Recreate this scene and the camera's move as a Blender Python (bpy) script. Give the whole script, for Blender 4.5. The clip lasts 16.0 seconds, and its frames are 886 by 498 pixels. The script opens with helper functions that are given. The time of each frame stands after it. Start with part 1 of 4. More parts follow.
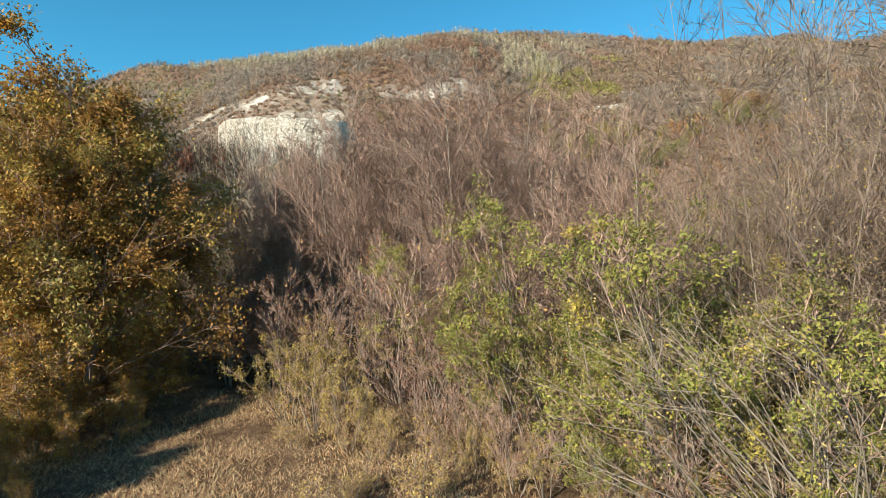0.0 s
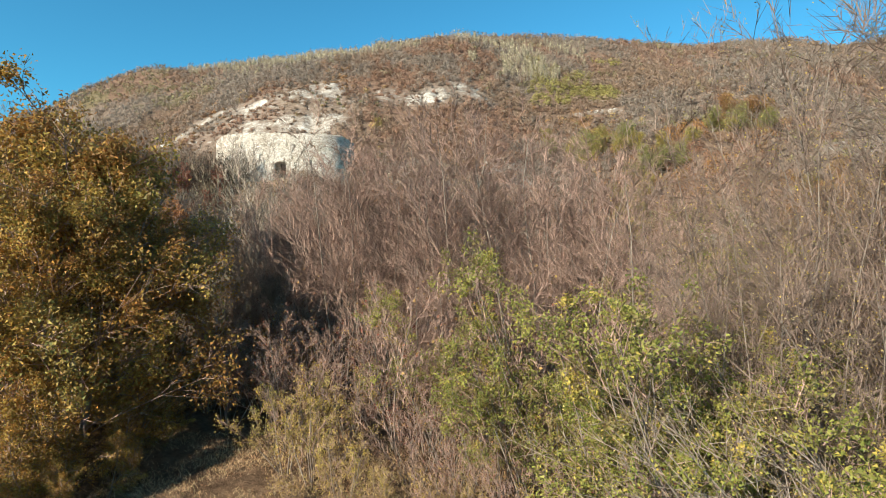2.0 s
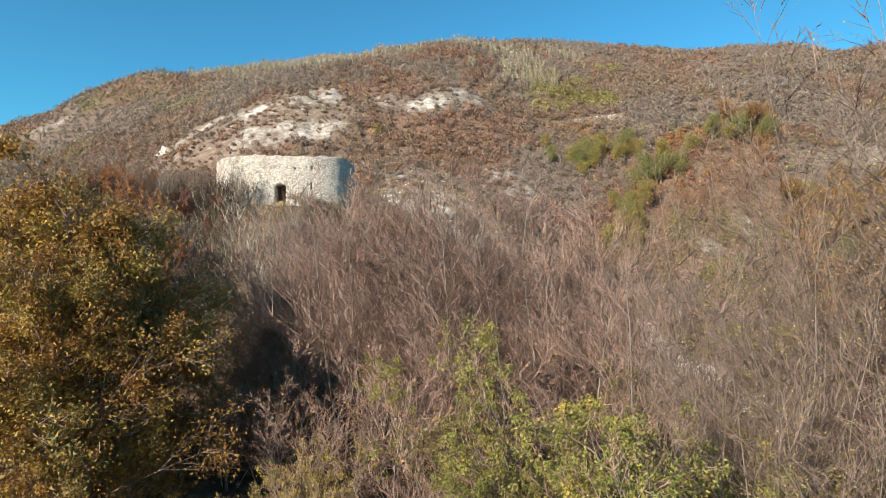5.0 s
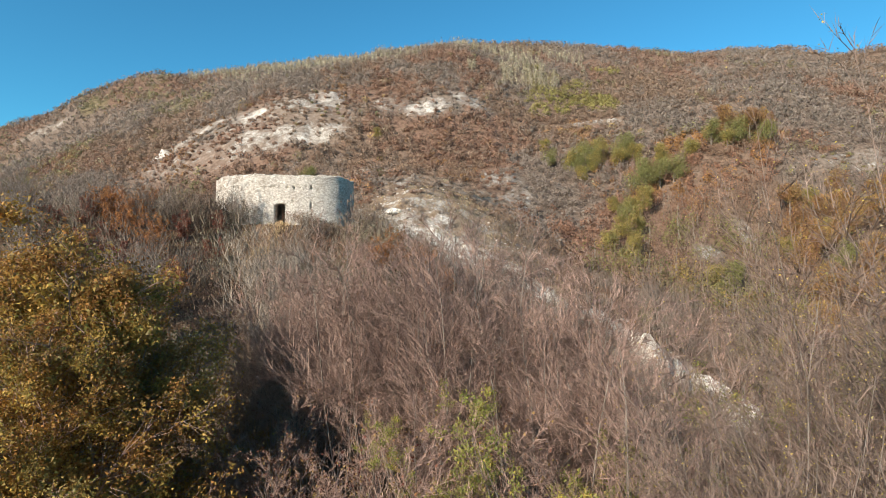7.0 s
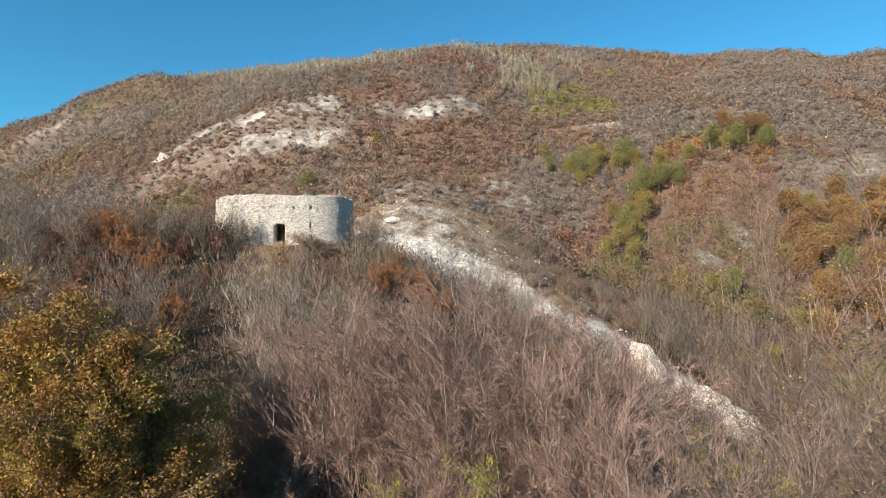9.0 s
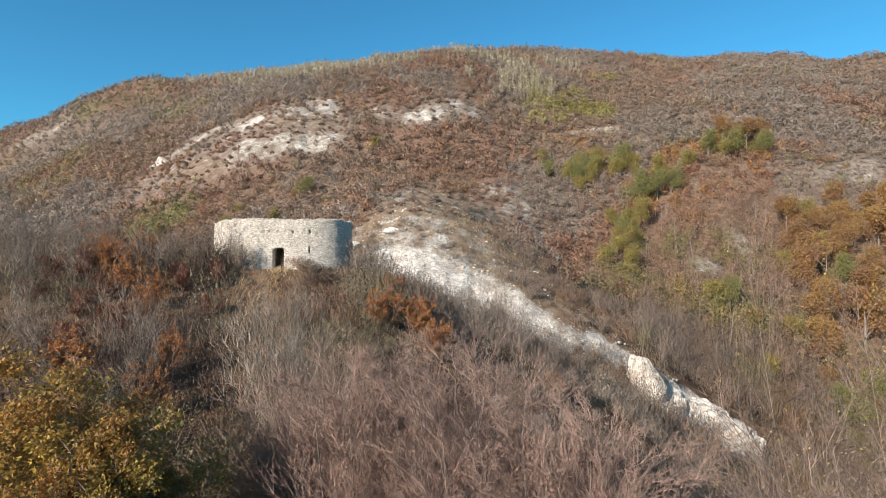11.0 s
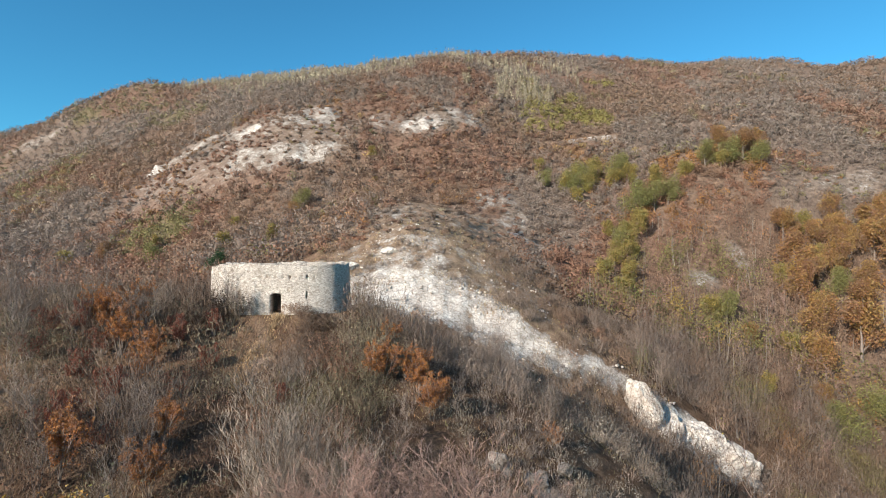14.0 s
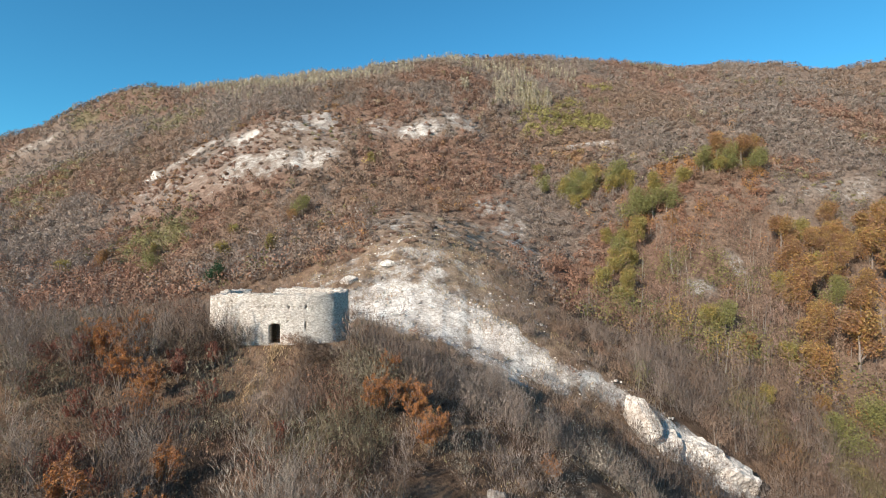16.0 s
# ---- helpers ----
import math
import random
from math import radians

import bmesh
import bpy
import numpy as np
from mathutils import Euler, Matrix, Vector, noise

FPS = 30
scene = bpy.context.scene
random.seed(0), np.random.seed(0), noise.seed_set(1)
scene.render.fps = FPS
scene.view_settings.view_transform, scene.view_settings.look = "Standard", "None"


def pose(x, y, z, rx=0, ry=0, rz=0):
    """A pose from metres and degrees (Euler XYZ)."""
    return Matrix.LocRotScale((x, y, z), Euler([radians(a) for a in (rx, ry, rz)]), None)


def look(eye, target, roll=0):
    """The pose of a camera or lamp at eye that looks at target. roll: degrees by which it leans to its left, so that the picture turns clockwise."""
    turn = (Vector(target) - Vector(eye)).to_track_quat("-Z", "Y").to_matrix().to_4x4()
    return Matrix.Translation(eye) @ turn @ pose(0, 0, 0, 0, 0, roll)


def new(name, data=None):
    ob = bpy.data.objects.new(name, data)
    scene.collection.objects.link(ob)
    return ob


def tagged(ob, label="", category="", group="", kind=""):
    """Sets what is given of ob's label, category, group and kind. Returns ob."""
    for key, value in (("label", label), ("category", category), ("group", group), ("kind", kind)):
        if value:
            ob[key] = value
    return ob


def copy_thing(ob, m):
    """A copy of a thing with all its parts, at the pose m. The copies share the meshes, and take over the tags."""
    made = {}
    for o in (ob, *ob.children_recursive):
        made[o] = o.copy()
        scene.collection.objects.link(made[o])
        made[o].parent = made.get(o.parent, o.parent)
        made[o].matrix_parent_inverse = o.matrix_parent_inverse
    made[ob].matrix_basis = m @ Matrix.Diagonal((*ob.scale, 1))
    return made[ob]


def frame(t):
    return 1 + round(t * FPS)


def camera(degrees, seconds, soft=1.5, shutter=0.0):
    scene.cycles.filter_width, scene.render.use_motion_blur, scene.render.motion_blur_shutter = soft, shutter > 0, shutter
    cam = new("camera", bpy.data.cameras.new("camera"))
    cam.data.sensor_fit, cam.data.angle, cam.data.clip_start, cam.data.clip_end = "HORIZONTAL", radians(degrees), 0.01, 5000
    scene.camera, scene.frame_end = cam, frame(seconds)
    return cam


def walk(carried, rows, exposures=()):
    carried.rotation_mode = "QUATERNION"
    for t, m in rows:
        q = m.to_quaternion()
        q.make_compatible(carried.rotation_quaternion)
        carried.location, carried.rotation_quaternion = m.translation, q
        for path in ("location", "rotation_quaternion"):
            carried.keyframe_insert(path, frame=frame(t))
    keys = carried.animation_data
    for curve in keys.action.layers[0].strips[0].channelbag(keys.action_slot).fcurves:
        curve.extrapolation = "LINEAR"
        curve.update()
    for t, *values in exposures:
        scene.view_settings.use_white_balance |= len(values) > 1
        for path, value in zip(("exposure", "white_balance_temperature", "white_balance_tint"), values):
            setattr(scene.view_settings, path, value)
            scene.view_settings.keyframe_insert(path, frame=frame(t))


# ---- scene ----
cam = camera(79.8, 16.0, soft=0.95)
METRES, EYE, TILT, LEAN, TURN = 17.0, 4.2, 0.0, 0.0, 0.0
ROWS = [
    (0.0, 0.0, 0.0, 0.0, 0.0, 0.0, 0.0),
    (0.5, 0.0005, -0.0009, 0.02, -0.1, 0.08, -0.03),
    (1.0, 0.002, -0.0016, 0.0394, -0.14, 0.08, 0.0),
    (1.5, 0.0039, -0.0004, 0.0585, -0.11, 0.12, 0.07),
    (2.0, 0.0056, -0.0003, 0.0792, -0.1, 0.16, 0.06),
    (2.5, 0.0061, -0.0015, 0.099, -0.12, 0.2, 0.07),
    (3.0, 0.0069, -0.0026, 0.1172, -0.12, 0.24, 0.04),
    (3.5, 0.0064, -0.0039, 0.136, -0.16, 0.27, 0.01),
    (4.0, 0.0071, -0.0038, 0.1542, -0.12, 0.33, 0.02),
    (4.5, 0.0063, -0.0042, 0.1742, -0.12, 0.36, 0.02),
    (5.0, 0.0055, -0.005, 0.1994, -0.12, 0.37, 0.01),
    (7.5, 0.0066, -0.0143, 0.3391, -0.23, 0.41, -0.08),
    (8.0, 0.0049, -0.0142, 0.3685, -0.26, 0.42, -0.08),
    (8.5, 0.0028, -0.0141, 0.3978, -0.3, 0.41, -0.07),
    (9.0, 0.0009, -0.0142, 0.4278, -0.33, 0.4, -0.08),
    (11.5, -0.0014, -0.0175, 0.6107, -0.53, 0.4, -0.02),
    (12.0, -0.0016, -0.0186, 0.6553, -0.58, 0.41, -0.01),
    (12.5, -0.001, -0.0192, 0.6988, -0.62, 0.42, 0.01),
    (13.0, 0.0004, -0.0202, 0.7417, -0.66, 0.44, 0.03),
    (13.5, 0.0013, -0.0202, 0.7842, -0.7, 0.47, 0.05),
    (14.0, 0.0009, -0.0204, 0.8266, -0.73, 0.47, 0.08),
    (14.5, 0.0013, -0.0212, 0.8695, -0.75, 0.49, 0.11),
    (15.0, 0.0017, -0.0229, 0.9127, -0.77, 0.5, 0.14),
    (15.5, 0.0011, -0.0229, 0.9561, -0.82, 0.5, 0.16),
    (16.0, 0.0007, -0.0246, 0.9988, -0.87, 0.5, 0.18),
]
walk(cam, [(t, pose(0, 0, EYE, TILT, LEAN, TURN) @ pose(METRES * x, METRES * y, METRES * z, 90 + pitch, roll, yaw)) for t, x, y, z, yaw, pitch, roll in ROWS],
     exposures=[(0.0, 1.12, 6650, -7), (3.0, 1.05, 6650, -3), (6.0, 0.94, 6550, 0), (9.0, 0.84, 6450, 2), (16.0, 0.82, 6350, 3)])

# ---- light ----
SUN_AZ, SUN_EL = radians(41), radians(25)    # low, behind the camera, to its left
sun_from = Vector((-math.sin(SUN_AZ) * math.cos(SUN_EL), -math.cos(SUN_AZ) * math.cos(SUN_EL), math.sin(SUN_EL)))
world = bpy.data.worlds.new("sky")
scene.world = world
world.use_nodes = True
sky = world.node_tree.nodes.new("ShaderNodeTexSky")
sky.sky_type, sky.sun_disc = "NISHITA", False
sky.sun_elevation, sky.sun_rotation = SUN_EL, math.atan2(sun_from.x, sun_from.y)
sky.altitude, sky.air_density, sky.dust_density, sky.ozone_density = 400, 1.0, 0.0, 4.0
world.node_tree.nodes["Background"].inputs[1].default_value = 0.088
tint = world.node_tree.nodes.new("ShaderNodeMix")
tint.data_type, tint.blend_type = "RGBA", "MULTIPLY"
tint.inputs[0].default_value, tint.inputs[7].default_value = 1.0, (0.44, 1.0, 1.08, 1)
world.node_tree.links.new(sky.outputs[0], tint.inputs[6])
world.node_tree.links.new(tint.outputs[2], world.node_tree.nodes["Background"].inputs[0])
sun = new("sun", bpy.data.lights.new("sun", "SUN"))
sun.data.energy, sun.data.angle, sun.data.color = 5.0, radians(0.5), (1.0, 0.88, 0.775)
sun.matrix_world = look(sun_from * 100, (0, 0, 0))

# ---- noise and terrain shape ----
rng = np.random.default_rng(7)


def restart(seed):
    rng.bit_generator.state = np.random.default_rng(seed).bit_generator.state


def hashed(ix, iy, seed):
    n = (ix.astype(np.int64) * 374761393 + iy.astype(np.int64) * 668265263 + seed * 974634777) & 0x7FFFFFFF
    n = ((n ^ (n >> 13)) * 1274126177) & 0x7FFFFFFF
    return ((n ^ (n >> 16)) & 0xFFFF) / 65535.0


def value_noise(x, y, seed=0):
    ix, iy = np.floor(x), np.floor(y)
    fx, fy = x - ix, y - iy
    fx, fy = fx * fx * (3 - 2 * fx), fy * fy * (3 - 2 * fy)
    a, b = hashed(ix, iy, seed), hashed(ix + 1, iy, seed)
    c, d = hashed(ix, iy + 1, seed), hashed(ix + 1, iy + 1, seed)
    return (a * (1 - fx) + b * fx) * (1 - fy) + (c * (1 - fx) + d * fx) * fy


def fbm(x, y, size, octaves=4, seed=0):
    """Fractal noise about 0, within about -1 to 1."""
    total, amp, s = 0.0, 1.0, 1.0 / size
    for k in range(octaves):
        total = total + amp * (2 * value_noise(x * s + 13.7 * k, y * s - 7.1 * k, seed + k) - 1)
        amp, s = amp * 0.5, s * 2.03
    return total * 0.75


# Heights of the land along nine lines that fan out from the clearing (columns), at growing distances (rows).
NEAR_ROWS = (0, 14, 27, 40, 54, 66, 84)
NEAR_LAND = [
    [1.9, 1.2, 0.2, -0.7, -1, -1.6, -3.2, -5.2, -6.8],
    [4.2, 3.1, 1.4, -0.7, -0.9, -2.9, -6.4, -9.8, -12.1],
    [7.1, 6, 4, 2.2, -0.2, -5.6, -11.5, -16, -18.3],
    [9.9, 9.6, 8.4, 6.5, 3.7, -4.2, -15.8, -22.8, -24.8],
    [11.3, 11.9, 12.4, 12.3, 7.2, -3.9, -20.3, -28.6, -30],
    [10.2, 10.1, 10.7, 12.2, 5.6, -7.5, -25.9, -32.2, -31.5],
    [8.4, 7.4, 8, 9, 4.4, -9.7, -29.4, -34, -30.6],
]
FAR_ROWS = (104, 130, 170, 220, 290, 400, 530, 680)
FAR_LAND = [
    [7.2, 5.6, 6.4, 8.5, 8.6, -3.8, -23.5, -34.9, -26.3],
    [8.3, 6.3, 7.4, 16.2, 23.8, 2.9, -12.4, -26.6, -12.5],
    [13.3, 13.8, 12.4, 27.7, 31.6, 6.7, 4.5, 12.4, 19.1],
    [19.2, 20.4, 20.4, 34, 42, 34, 49, 50.1, 56.7],
    [29.7, 36.6, 60.8, 90.6, 88.3, 84.6, 95.1, 100.5, 102],
    [56.4, 75.1, 113.4, 152.2, 161.9, 148.8, 150.9, 158.1, 155.5],
    [95.6, 132.9, 173.9, 196, 211, 210, 197, 187.5, 188],
    [113.7, 144.1, 170.9, 177.4, 185.2, 185.3, 174.3, 170, 182.8],
]
LAND = np.array(NEAR_LAND + FAR_LAND)
LAND_ROWS = np.array(NEAR_ROWS + FAR_ROWS, float)


# Knobs and dips of the mountain's crest: x, y, half width, half depth, rise
CREST = [(-335, 560, 75, 90, 15), (-90, 478, 62, 75, -9.5), (-165, 510, 45, 70, -4), (85, 495, 22, 50, 2.5), (272, 465, 24, 90, 5.5), (306, 420, 12, 60, -4), (345, 405, 20, 70, 7.5), (-388, 522, 26, 50, -5.5)]


def spline_weights(t):
    return (-0.5 * t**3 + t**2 - 0.5 * t, 1.5 * t**3 - 2.5 * t**2 + 1, -1.5 * t**3 + 2 * t**2 + 0.5 * t, 0.5 * t**3 - 0.5 * t**2)


# White limestone patches: x, y, half length, half depth, turn in degrees, strength
ROCK_FAR = [
    (-165, 308, 7, 5, 20, 0.95), (-148, 313, 24, 6, 8, 0.72), (-98, 267, 11, 9, 5, 0.78), (-82, 265, 11, 9, 0, 0.7), (-61, 266, 14, 8, 8, 0.72),
    (-108, 305, 9, 7, 0, 0.75), (-76, 303, 22, 17, 0, 0.62), (-30, 298, 10, 13, 0, 0.55), (-8, 290, 13, 10, 0, 0.8), (16, 300, 11, 12, 10, 0.62),
    (-105, 288, 56, 30, 10, 0.42), (84, 287, 14, 2.4, -8, 0.8), (152, 251, 6, 2.0, 0, 0.8), (-345, 458, 20, 9, 10, 0.55), (168, 216, 20, 5, 10, 0.34),
]
ROCK_SPUR = [
    (-10, 103, 8, 5, 0, 0.9), (0, 99, 9, 6, -15, 1.05), (9, 92.5, 7, 5, -40, 1.05),
    (-13, 109.5, 10, 5, 5, 0.9), (-3, 108, 8, 6, -10, 1.08), (5, 107, 7, 6, -30, 1.15), (12, 101, 8, 5, -35, 1.15), (19.5, 97, 7, 3.6, -15, 1.05),
    (29, 98.0, 8.0, 2.4, 3, 0.88), (36, 99, 4, 2.0, -15, 0.75), (46, 97, 7, 3.0, -5, 0.8), (53, 96, 7, 3.5, 0, 0.85),
    (-3, 120, 6, 9, 20, 0.62), (-10, 122, 16, 11, 0, 0.44), (8, 122, 12, 9, -30, 0.42), (-21, 123, 9, 5, 10, 0.5),
    (24, 226, 9, 10, -20, 0.57), (30, 205, 6, 12, -20, 0.57), (30, 184, 6, 9, -20, 0.57), (107, 187, 2.5, 5, 0, 0.44), (90, 176, 5, 4, 0, 0.42), (24, 115, 5, 11, 20, 0.46), (2, 150, 20, 16, 0, 0.36), (14, 185, 14, 18, -10, 0.36),
]
ROCK_NEAR = [(4.8, 40.2, 1.2, 0.9, 0, 0.7), (8.2, 40, 1.8, 1.4, 0, 0.6), (-16.2, 46.4, 0.5, 1.0, 0, 0.6), (11, 43, 1.5, 1.2, 0, 0.6)]


def rockiness(x, y):
    """0 where soil and scrub cover the ground, up to 1 on bare limestone."""
    best = np.zeros_like(x)
    for px, py, a, b, turn, strength in ROCK_FAR + ROCK_SPUR + ROCK_NEAR:
        c, s = math.cos(radians(turn)), math.sin(radians(turn))
        dx, dy = x - px, y - py
        d = np.sqrt(((dx * c + dy * s) / a) ** 2 + ((dy * c - dx * s) / b) ** 2)
        best = np.maximum(best, strength * (0.74 if py > 240 else 1.0) * np.clip((1.45 - d) / 0.7, 0, 1))
    far = np.clip(np.hypot(x, y) / 110, 0.4, 2.4)
    wob = fbm(x / far, y / far, 9, 4, 31) * 0.35 + fbm(x / far, y / far, 2.2, 3, 37) * 0.3
    return np.clip(best + wob * best, 0, 1.2)


def smooth_land(x, y):
    depth = np.clip(y, 0, 679.9)
    a = np.clip(x / (depth + 25) / 0.25 + 4, 0, 7.999)
    b = np.clip(np.interp(depth, LAND_ROWS, np.arange(len(LAND_ROWS))), 0, len(LAND_ROWS) - 1.001)
    i, j = a.astype(int), b.astype(int)
    wa, wb = spline_weights(a - i), spline_weights(b - j)
    z = 0.0
    for p in range(4):
        for q in range(4):
            z = z + wa[p] * wb[q] * LAND[np.clip(j + q - 1, 0, len(LAND) - 1), np.clip(i + p - 1, 0, 8)]
    return z


def land(x, y):
    """Height of the ground."""
    x, y = np.asarray(x, float), np.asarray(y, float)
    r = np.hypot(x, y)
    z = smooth_land(x, y)
    # limestone rib that runs down from the spur
    t = np.clip((x - 8) / 50, 0, 1)
    off = y - (106 - 10 * t)
    z = z + np.where(off < 0, np.exp(-((off / 5.0) ** 2)), np.exp(-((off / 9.0) ** 2))) * 3.0 * np.clip((x - 4) / 12, 0, 1) * np.clip((62 - x) / 6, 0, 1)
    z = z + fbm(x, y, 60, 4, 3) * np.clip((r - 90) / 200, 0, 1) * 7 + fbm(x, y, 9, 4, 5) * np.clip((r - 8) / 60, 0.15, 1) * 0.9
    for px, py, sx, sy, rise in CREST:
        z = z + rise * np.exp(-(((x - px) / sx) ** 2) - ((y - py) / sy) ** 2)
    d = np.hypot((x + 16.5) / 7.6, (y - 57) / 5.8)
    z = z + (12.2 - z) * np.exp(-((np.maximum(0, d - 1.05) / 0.3) ** 2))             # level ground of the tower
    rock = rockiness(x, y)
    size = np.clip(r / 130, 0.35, 2.0)
    z = z + rock * size * (0.5 + 1.1 * np.abs(fbm(x, y, 7, 4, 11)) + 0.8 * fbm(x * 0.6, y, 2.6, 3, 17))
    # the land sinks away to a plain far behind the ridge
    return z * np.clip((2600 - r) / 1700, 0, 1) - 25 * np.clip((r - 900) / 1700, 0, 1)


# ---- materials ----
def node_material(name, rough=0.8, spec=0.3):
    m = bpy.data.materials.new(name)
    m.use_nodes = True
    b = m.node_tree.nodes["Principled BSDF"]
    b.inputs["Roughness"].default_value = rough
    b.inputs["Specular IOR Level"].default_value = spec
    return m, m.node_tree.nodes, m.node_tree.links, b


def noise_node(nodes, links, coord, scale, detail=5, rough=0.6):
    n = nodes.new("ShaderNodeTexNoise")
    n.inputs["Scale"].default_value, n.inputs["Detail"].default_value, n.inputs["Roughness"].default_value = scale, detail, rough
    links.new(coord, n.inputs["Vector"])
    return n.outputs["Fac"]


def ramp(nodes, links, fac, *stops):
    r = nodes.new("ShaderNodeValToRGB")
    while len(r.color_ramp.elements) < len(stops):
        r.color_ramp.elements.new(0.5)
    for e, (p, c) in zip(r.color_ramp.elements, stops):
        e.position, e.color = p, (*c, 1) if len(c) == 3 else c
    links.new(fac, r.inputs[0])
    return r.outputs[0]


def mix(nodes, links, fac, a, b, kind="MIX"):
    n = nodes.new("ShaderNodeMix")
    n.data_type, n.blend_type = "RGBA", kind
    for socket, v in ((n.inputs[0], fac), (n.inputs[6], a), (n.inputs[7], b)):
        if isinstance(v, (int, float)):
            socket.default_value = v
        elif isinstance(v, tuple):
            socket.default_value = (*v, 1)
        else:
            links.new(v, socket)
    return n.outputs[2]


def bump(nodes, links, height, strength, distance, bsdf):
    n = nodes.new("ShaderNodeBump")
    n.inputs["Strength"].default_value, n.inputs["Distance"].default_value = strength, distance
    links.new(height, n.inputs["Height"])
    links.new(n.outputs[0], bsdf.inputs["Normal"])


def limestone_colour(nodes, links, coord):
    """Pale rock with large tonal patches, rubble blocks, dark cracks and fine pitting."""
    big = ramp(nodes, links, noise_node(nodes, links, coord, 0.16, 8, 0.75), (0.34, (0.27, 0.235, 0.21)), (0.5, (0.44, 0.40, 0.365)), (0.64, (0.60, 0.565, 0.525)))
    warp = nodes.new("ShaderNodeTexNoise")
    warp.inputs["Scale"].default_value, warp.inputs["Detail"].default_value = 0.6, 4
    links.new(coord, warp.inputs["Vector"])
    shifted = nodes.new("ShaderNodeVectorMath")
    shifted.operation = "MULTIPLY_ADD"
    shifted.inputs[1].default_value = (2.4, 2.4, 2.4)
    links.new(warp.outputs["Color"], shifted.inputs[0])
    links.new(coord, shifted.inputs[2])
    crack = nodes.new("ShaderNodeTexVoronoi")
    crack.feature = "DISTANCE_TO_EDGE"
    crack.inputs["Scale"].default_value = 0.75
    links.new(shifted.outputs[0], crack.inputs["Vector"])
    cell = nodes.new("ShaderNodeTexVoronoi")
    cell.inputs["Scale"].default_value = 0.75
    links.new(shifted.outputs[0], cell.inputs["Vector"])
    lines = ramp(nodes, links, crack.outputs["Distance"], (0.0, (0.36, 0.30, 0.25)), (0.09, (1, 1, 1)))
    tone = ramp(nodes, links, cell.outputs["Color"], (0.1, (0.72, 0.69, 0.66)), (0.8, (1.08, 1.07, 1.06)))
    fine = ramp(nodes, links, noise_node(nodes, links, coord, 1.7, 8, 0.8), (0.40, (0.46, 0.40, 0.35)), (0.52, (1, 1, 1)))
    col = mix(nodes, links, 0.55, big, lines, "MULTIPLY")
    col = mix(nodes, links, 0.7, col, tone, "MULTIPLY")
    return mix(nodes, links, 0.6, col, fine, "MULTIPLY")


def ground_material():
    m, nodes, links, b = node_material("scrub_ground", 0.95, 0.1)
    coord = nodes.new("ShaderNodeNewGeometry").outputs["Position"]
    n1, n2, n3 = (noise_node(nodes, links, coord, s, 7, 0.72) for s in (0.05, 0.5, 4.0))
    litter = nodes.new("ShaderNodeAttribute")
    litter.attribute_name = "hue"
    soil = mix(nodes, links, 1.0, litter.outputs["Color"], ramp(nodes, links, n2, (0.34, (0.55, 0.52, 0.5)), (0.5, (0.95, 0.95, 0.95)), (0.66, (1.4, 1.42, 1.42))), "MULTIPLY")
    soil = mix(nodes, links, 0.5, soil, ramp(nodes, links, n1, (0.35, (0.8, 0.75, 0.7)), (0.65, (1.15, 1.1, 1.05))), "MULTIPLY")
    soil = mix(nodes, links, 0.5, soil, ramp(nodes, links, n3, (0.3, (0.55, 0.52, 0.5)), (0.7, (1.3, 1.25, 1.2))), "MULTIPLY")
    rock = nodes.new("ShaderNodeAttribute")
    rock.attribute_name = "rock"
    lime = limestone_colour(nodes, links, coord)
    edge = nodes.new("ShaderNodeMath")
    edge.operation, edge.use_clamp = "MULTIPLY_ADD", True
    edge.inputs[1].default_value = 1.0
    links.new(rock.outputs["Fac"], edge.inputs[0])
    speck = nodes.new("ShaderNodeMath")
    speck.operation = "MULTIPLY_ADD"
    speck.inputs[1].default_value, speck.inputs[2].default_value = 3.4, -1.75
    links.new(noise_node(nodes, links, coord, 0.22, 11, 0.78), speck.inputs[0])
    links.new(speck.outputs[0], edge.inputs[2])
    lime = mix(nodes, links, 1.0, lime, ramp(nodes, links, rock.outputs["Fac"], (0.4, (0.86, 0.85, 0.84)), (0.95, (1.55, 1.53, 1.51))), "MULTIPLY")
    mask = ramp(nodes, links, edge.outputs[0], (0.32, (0, 0, 0)), (0.6, (1, 1, 1)))
    links.new(mix(nodes, links, mask, soil, lime), b.inputs["Base Color"])
    bump(nodes, links, noise_node(nodes, links, coord, 0.55, 9, 0.78), 1.0, 0.6, b)
    return m


def hue_material(name, rough=0.7, glow_through=0.25, vary=0.35):
    """Foliage: each piece takes the colour of its plant, slightly varied from piece to piece."""
    m, nodes, links, b = node_material(name, rough, 0.25)
    hue = nodes.new("ShaderNodeAttribute")
    hue.attribute_name = "hue"
    geo = nodes.new("ShaderNodeNewGeometry")
    tone = ramp(nodes, links, geo.outputs["Random Per Island"], (0.0, (1 - vary,) * 3), (1.0, (1 + vary, 1 + vary, 1 + 0.6 * vary)))
    col = mix(nodes, links, 1.0, hue.outputs["Color"], tone, "MULTIPLY")
    links.new(col, b.inputs["Base Color"])
    if glow_through:
        tr = nodes.new("ShaderNodeBsdfTranslucent")
        ms = nodes.new("ShaderNodeMixShader")
        ms.inputs[0].default_value = glow_through
        links.new(col, tr.inputs[0])
        links.new(b.outputs[0], ms.inputs[1])
        links.new(tr.outputs[0], ms.inputs[2])
        links.new(ms.outputs[0], nodes["Material Output"].inputs[0])
    return m


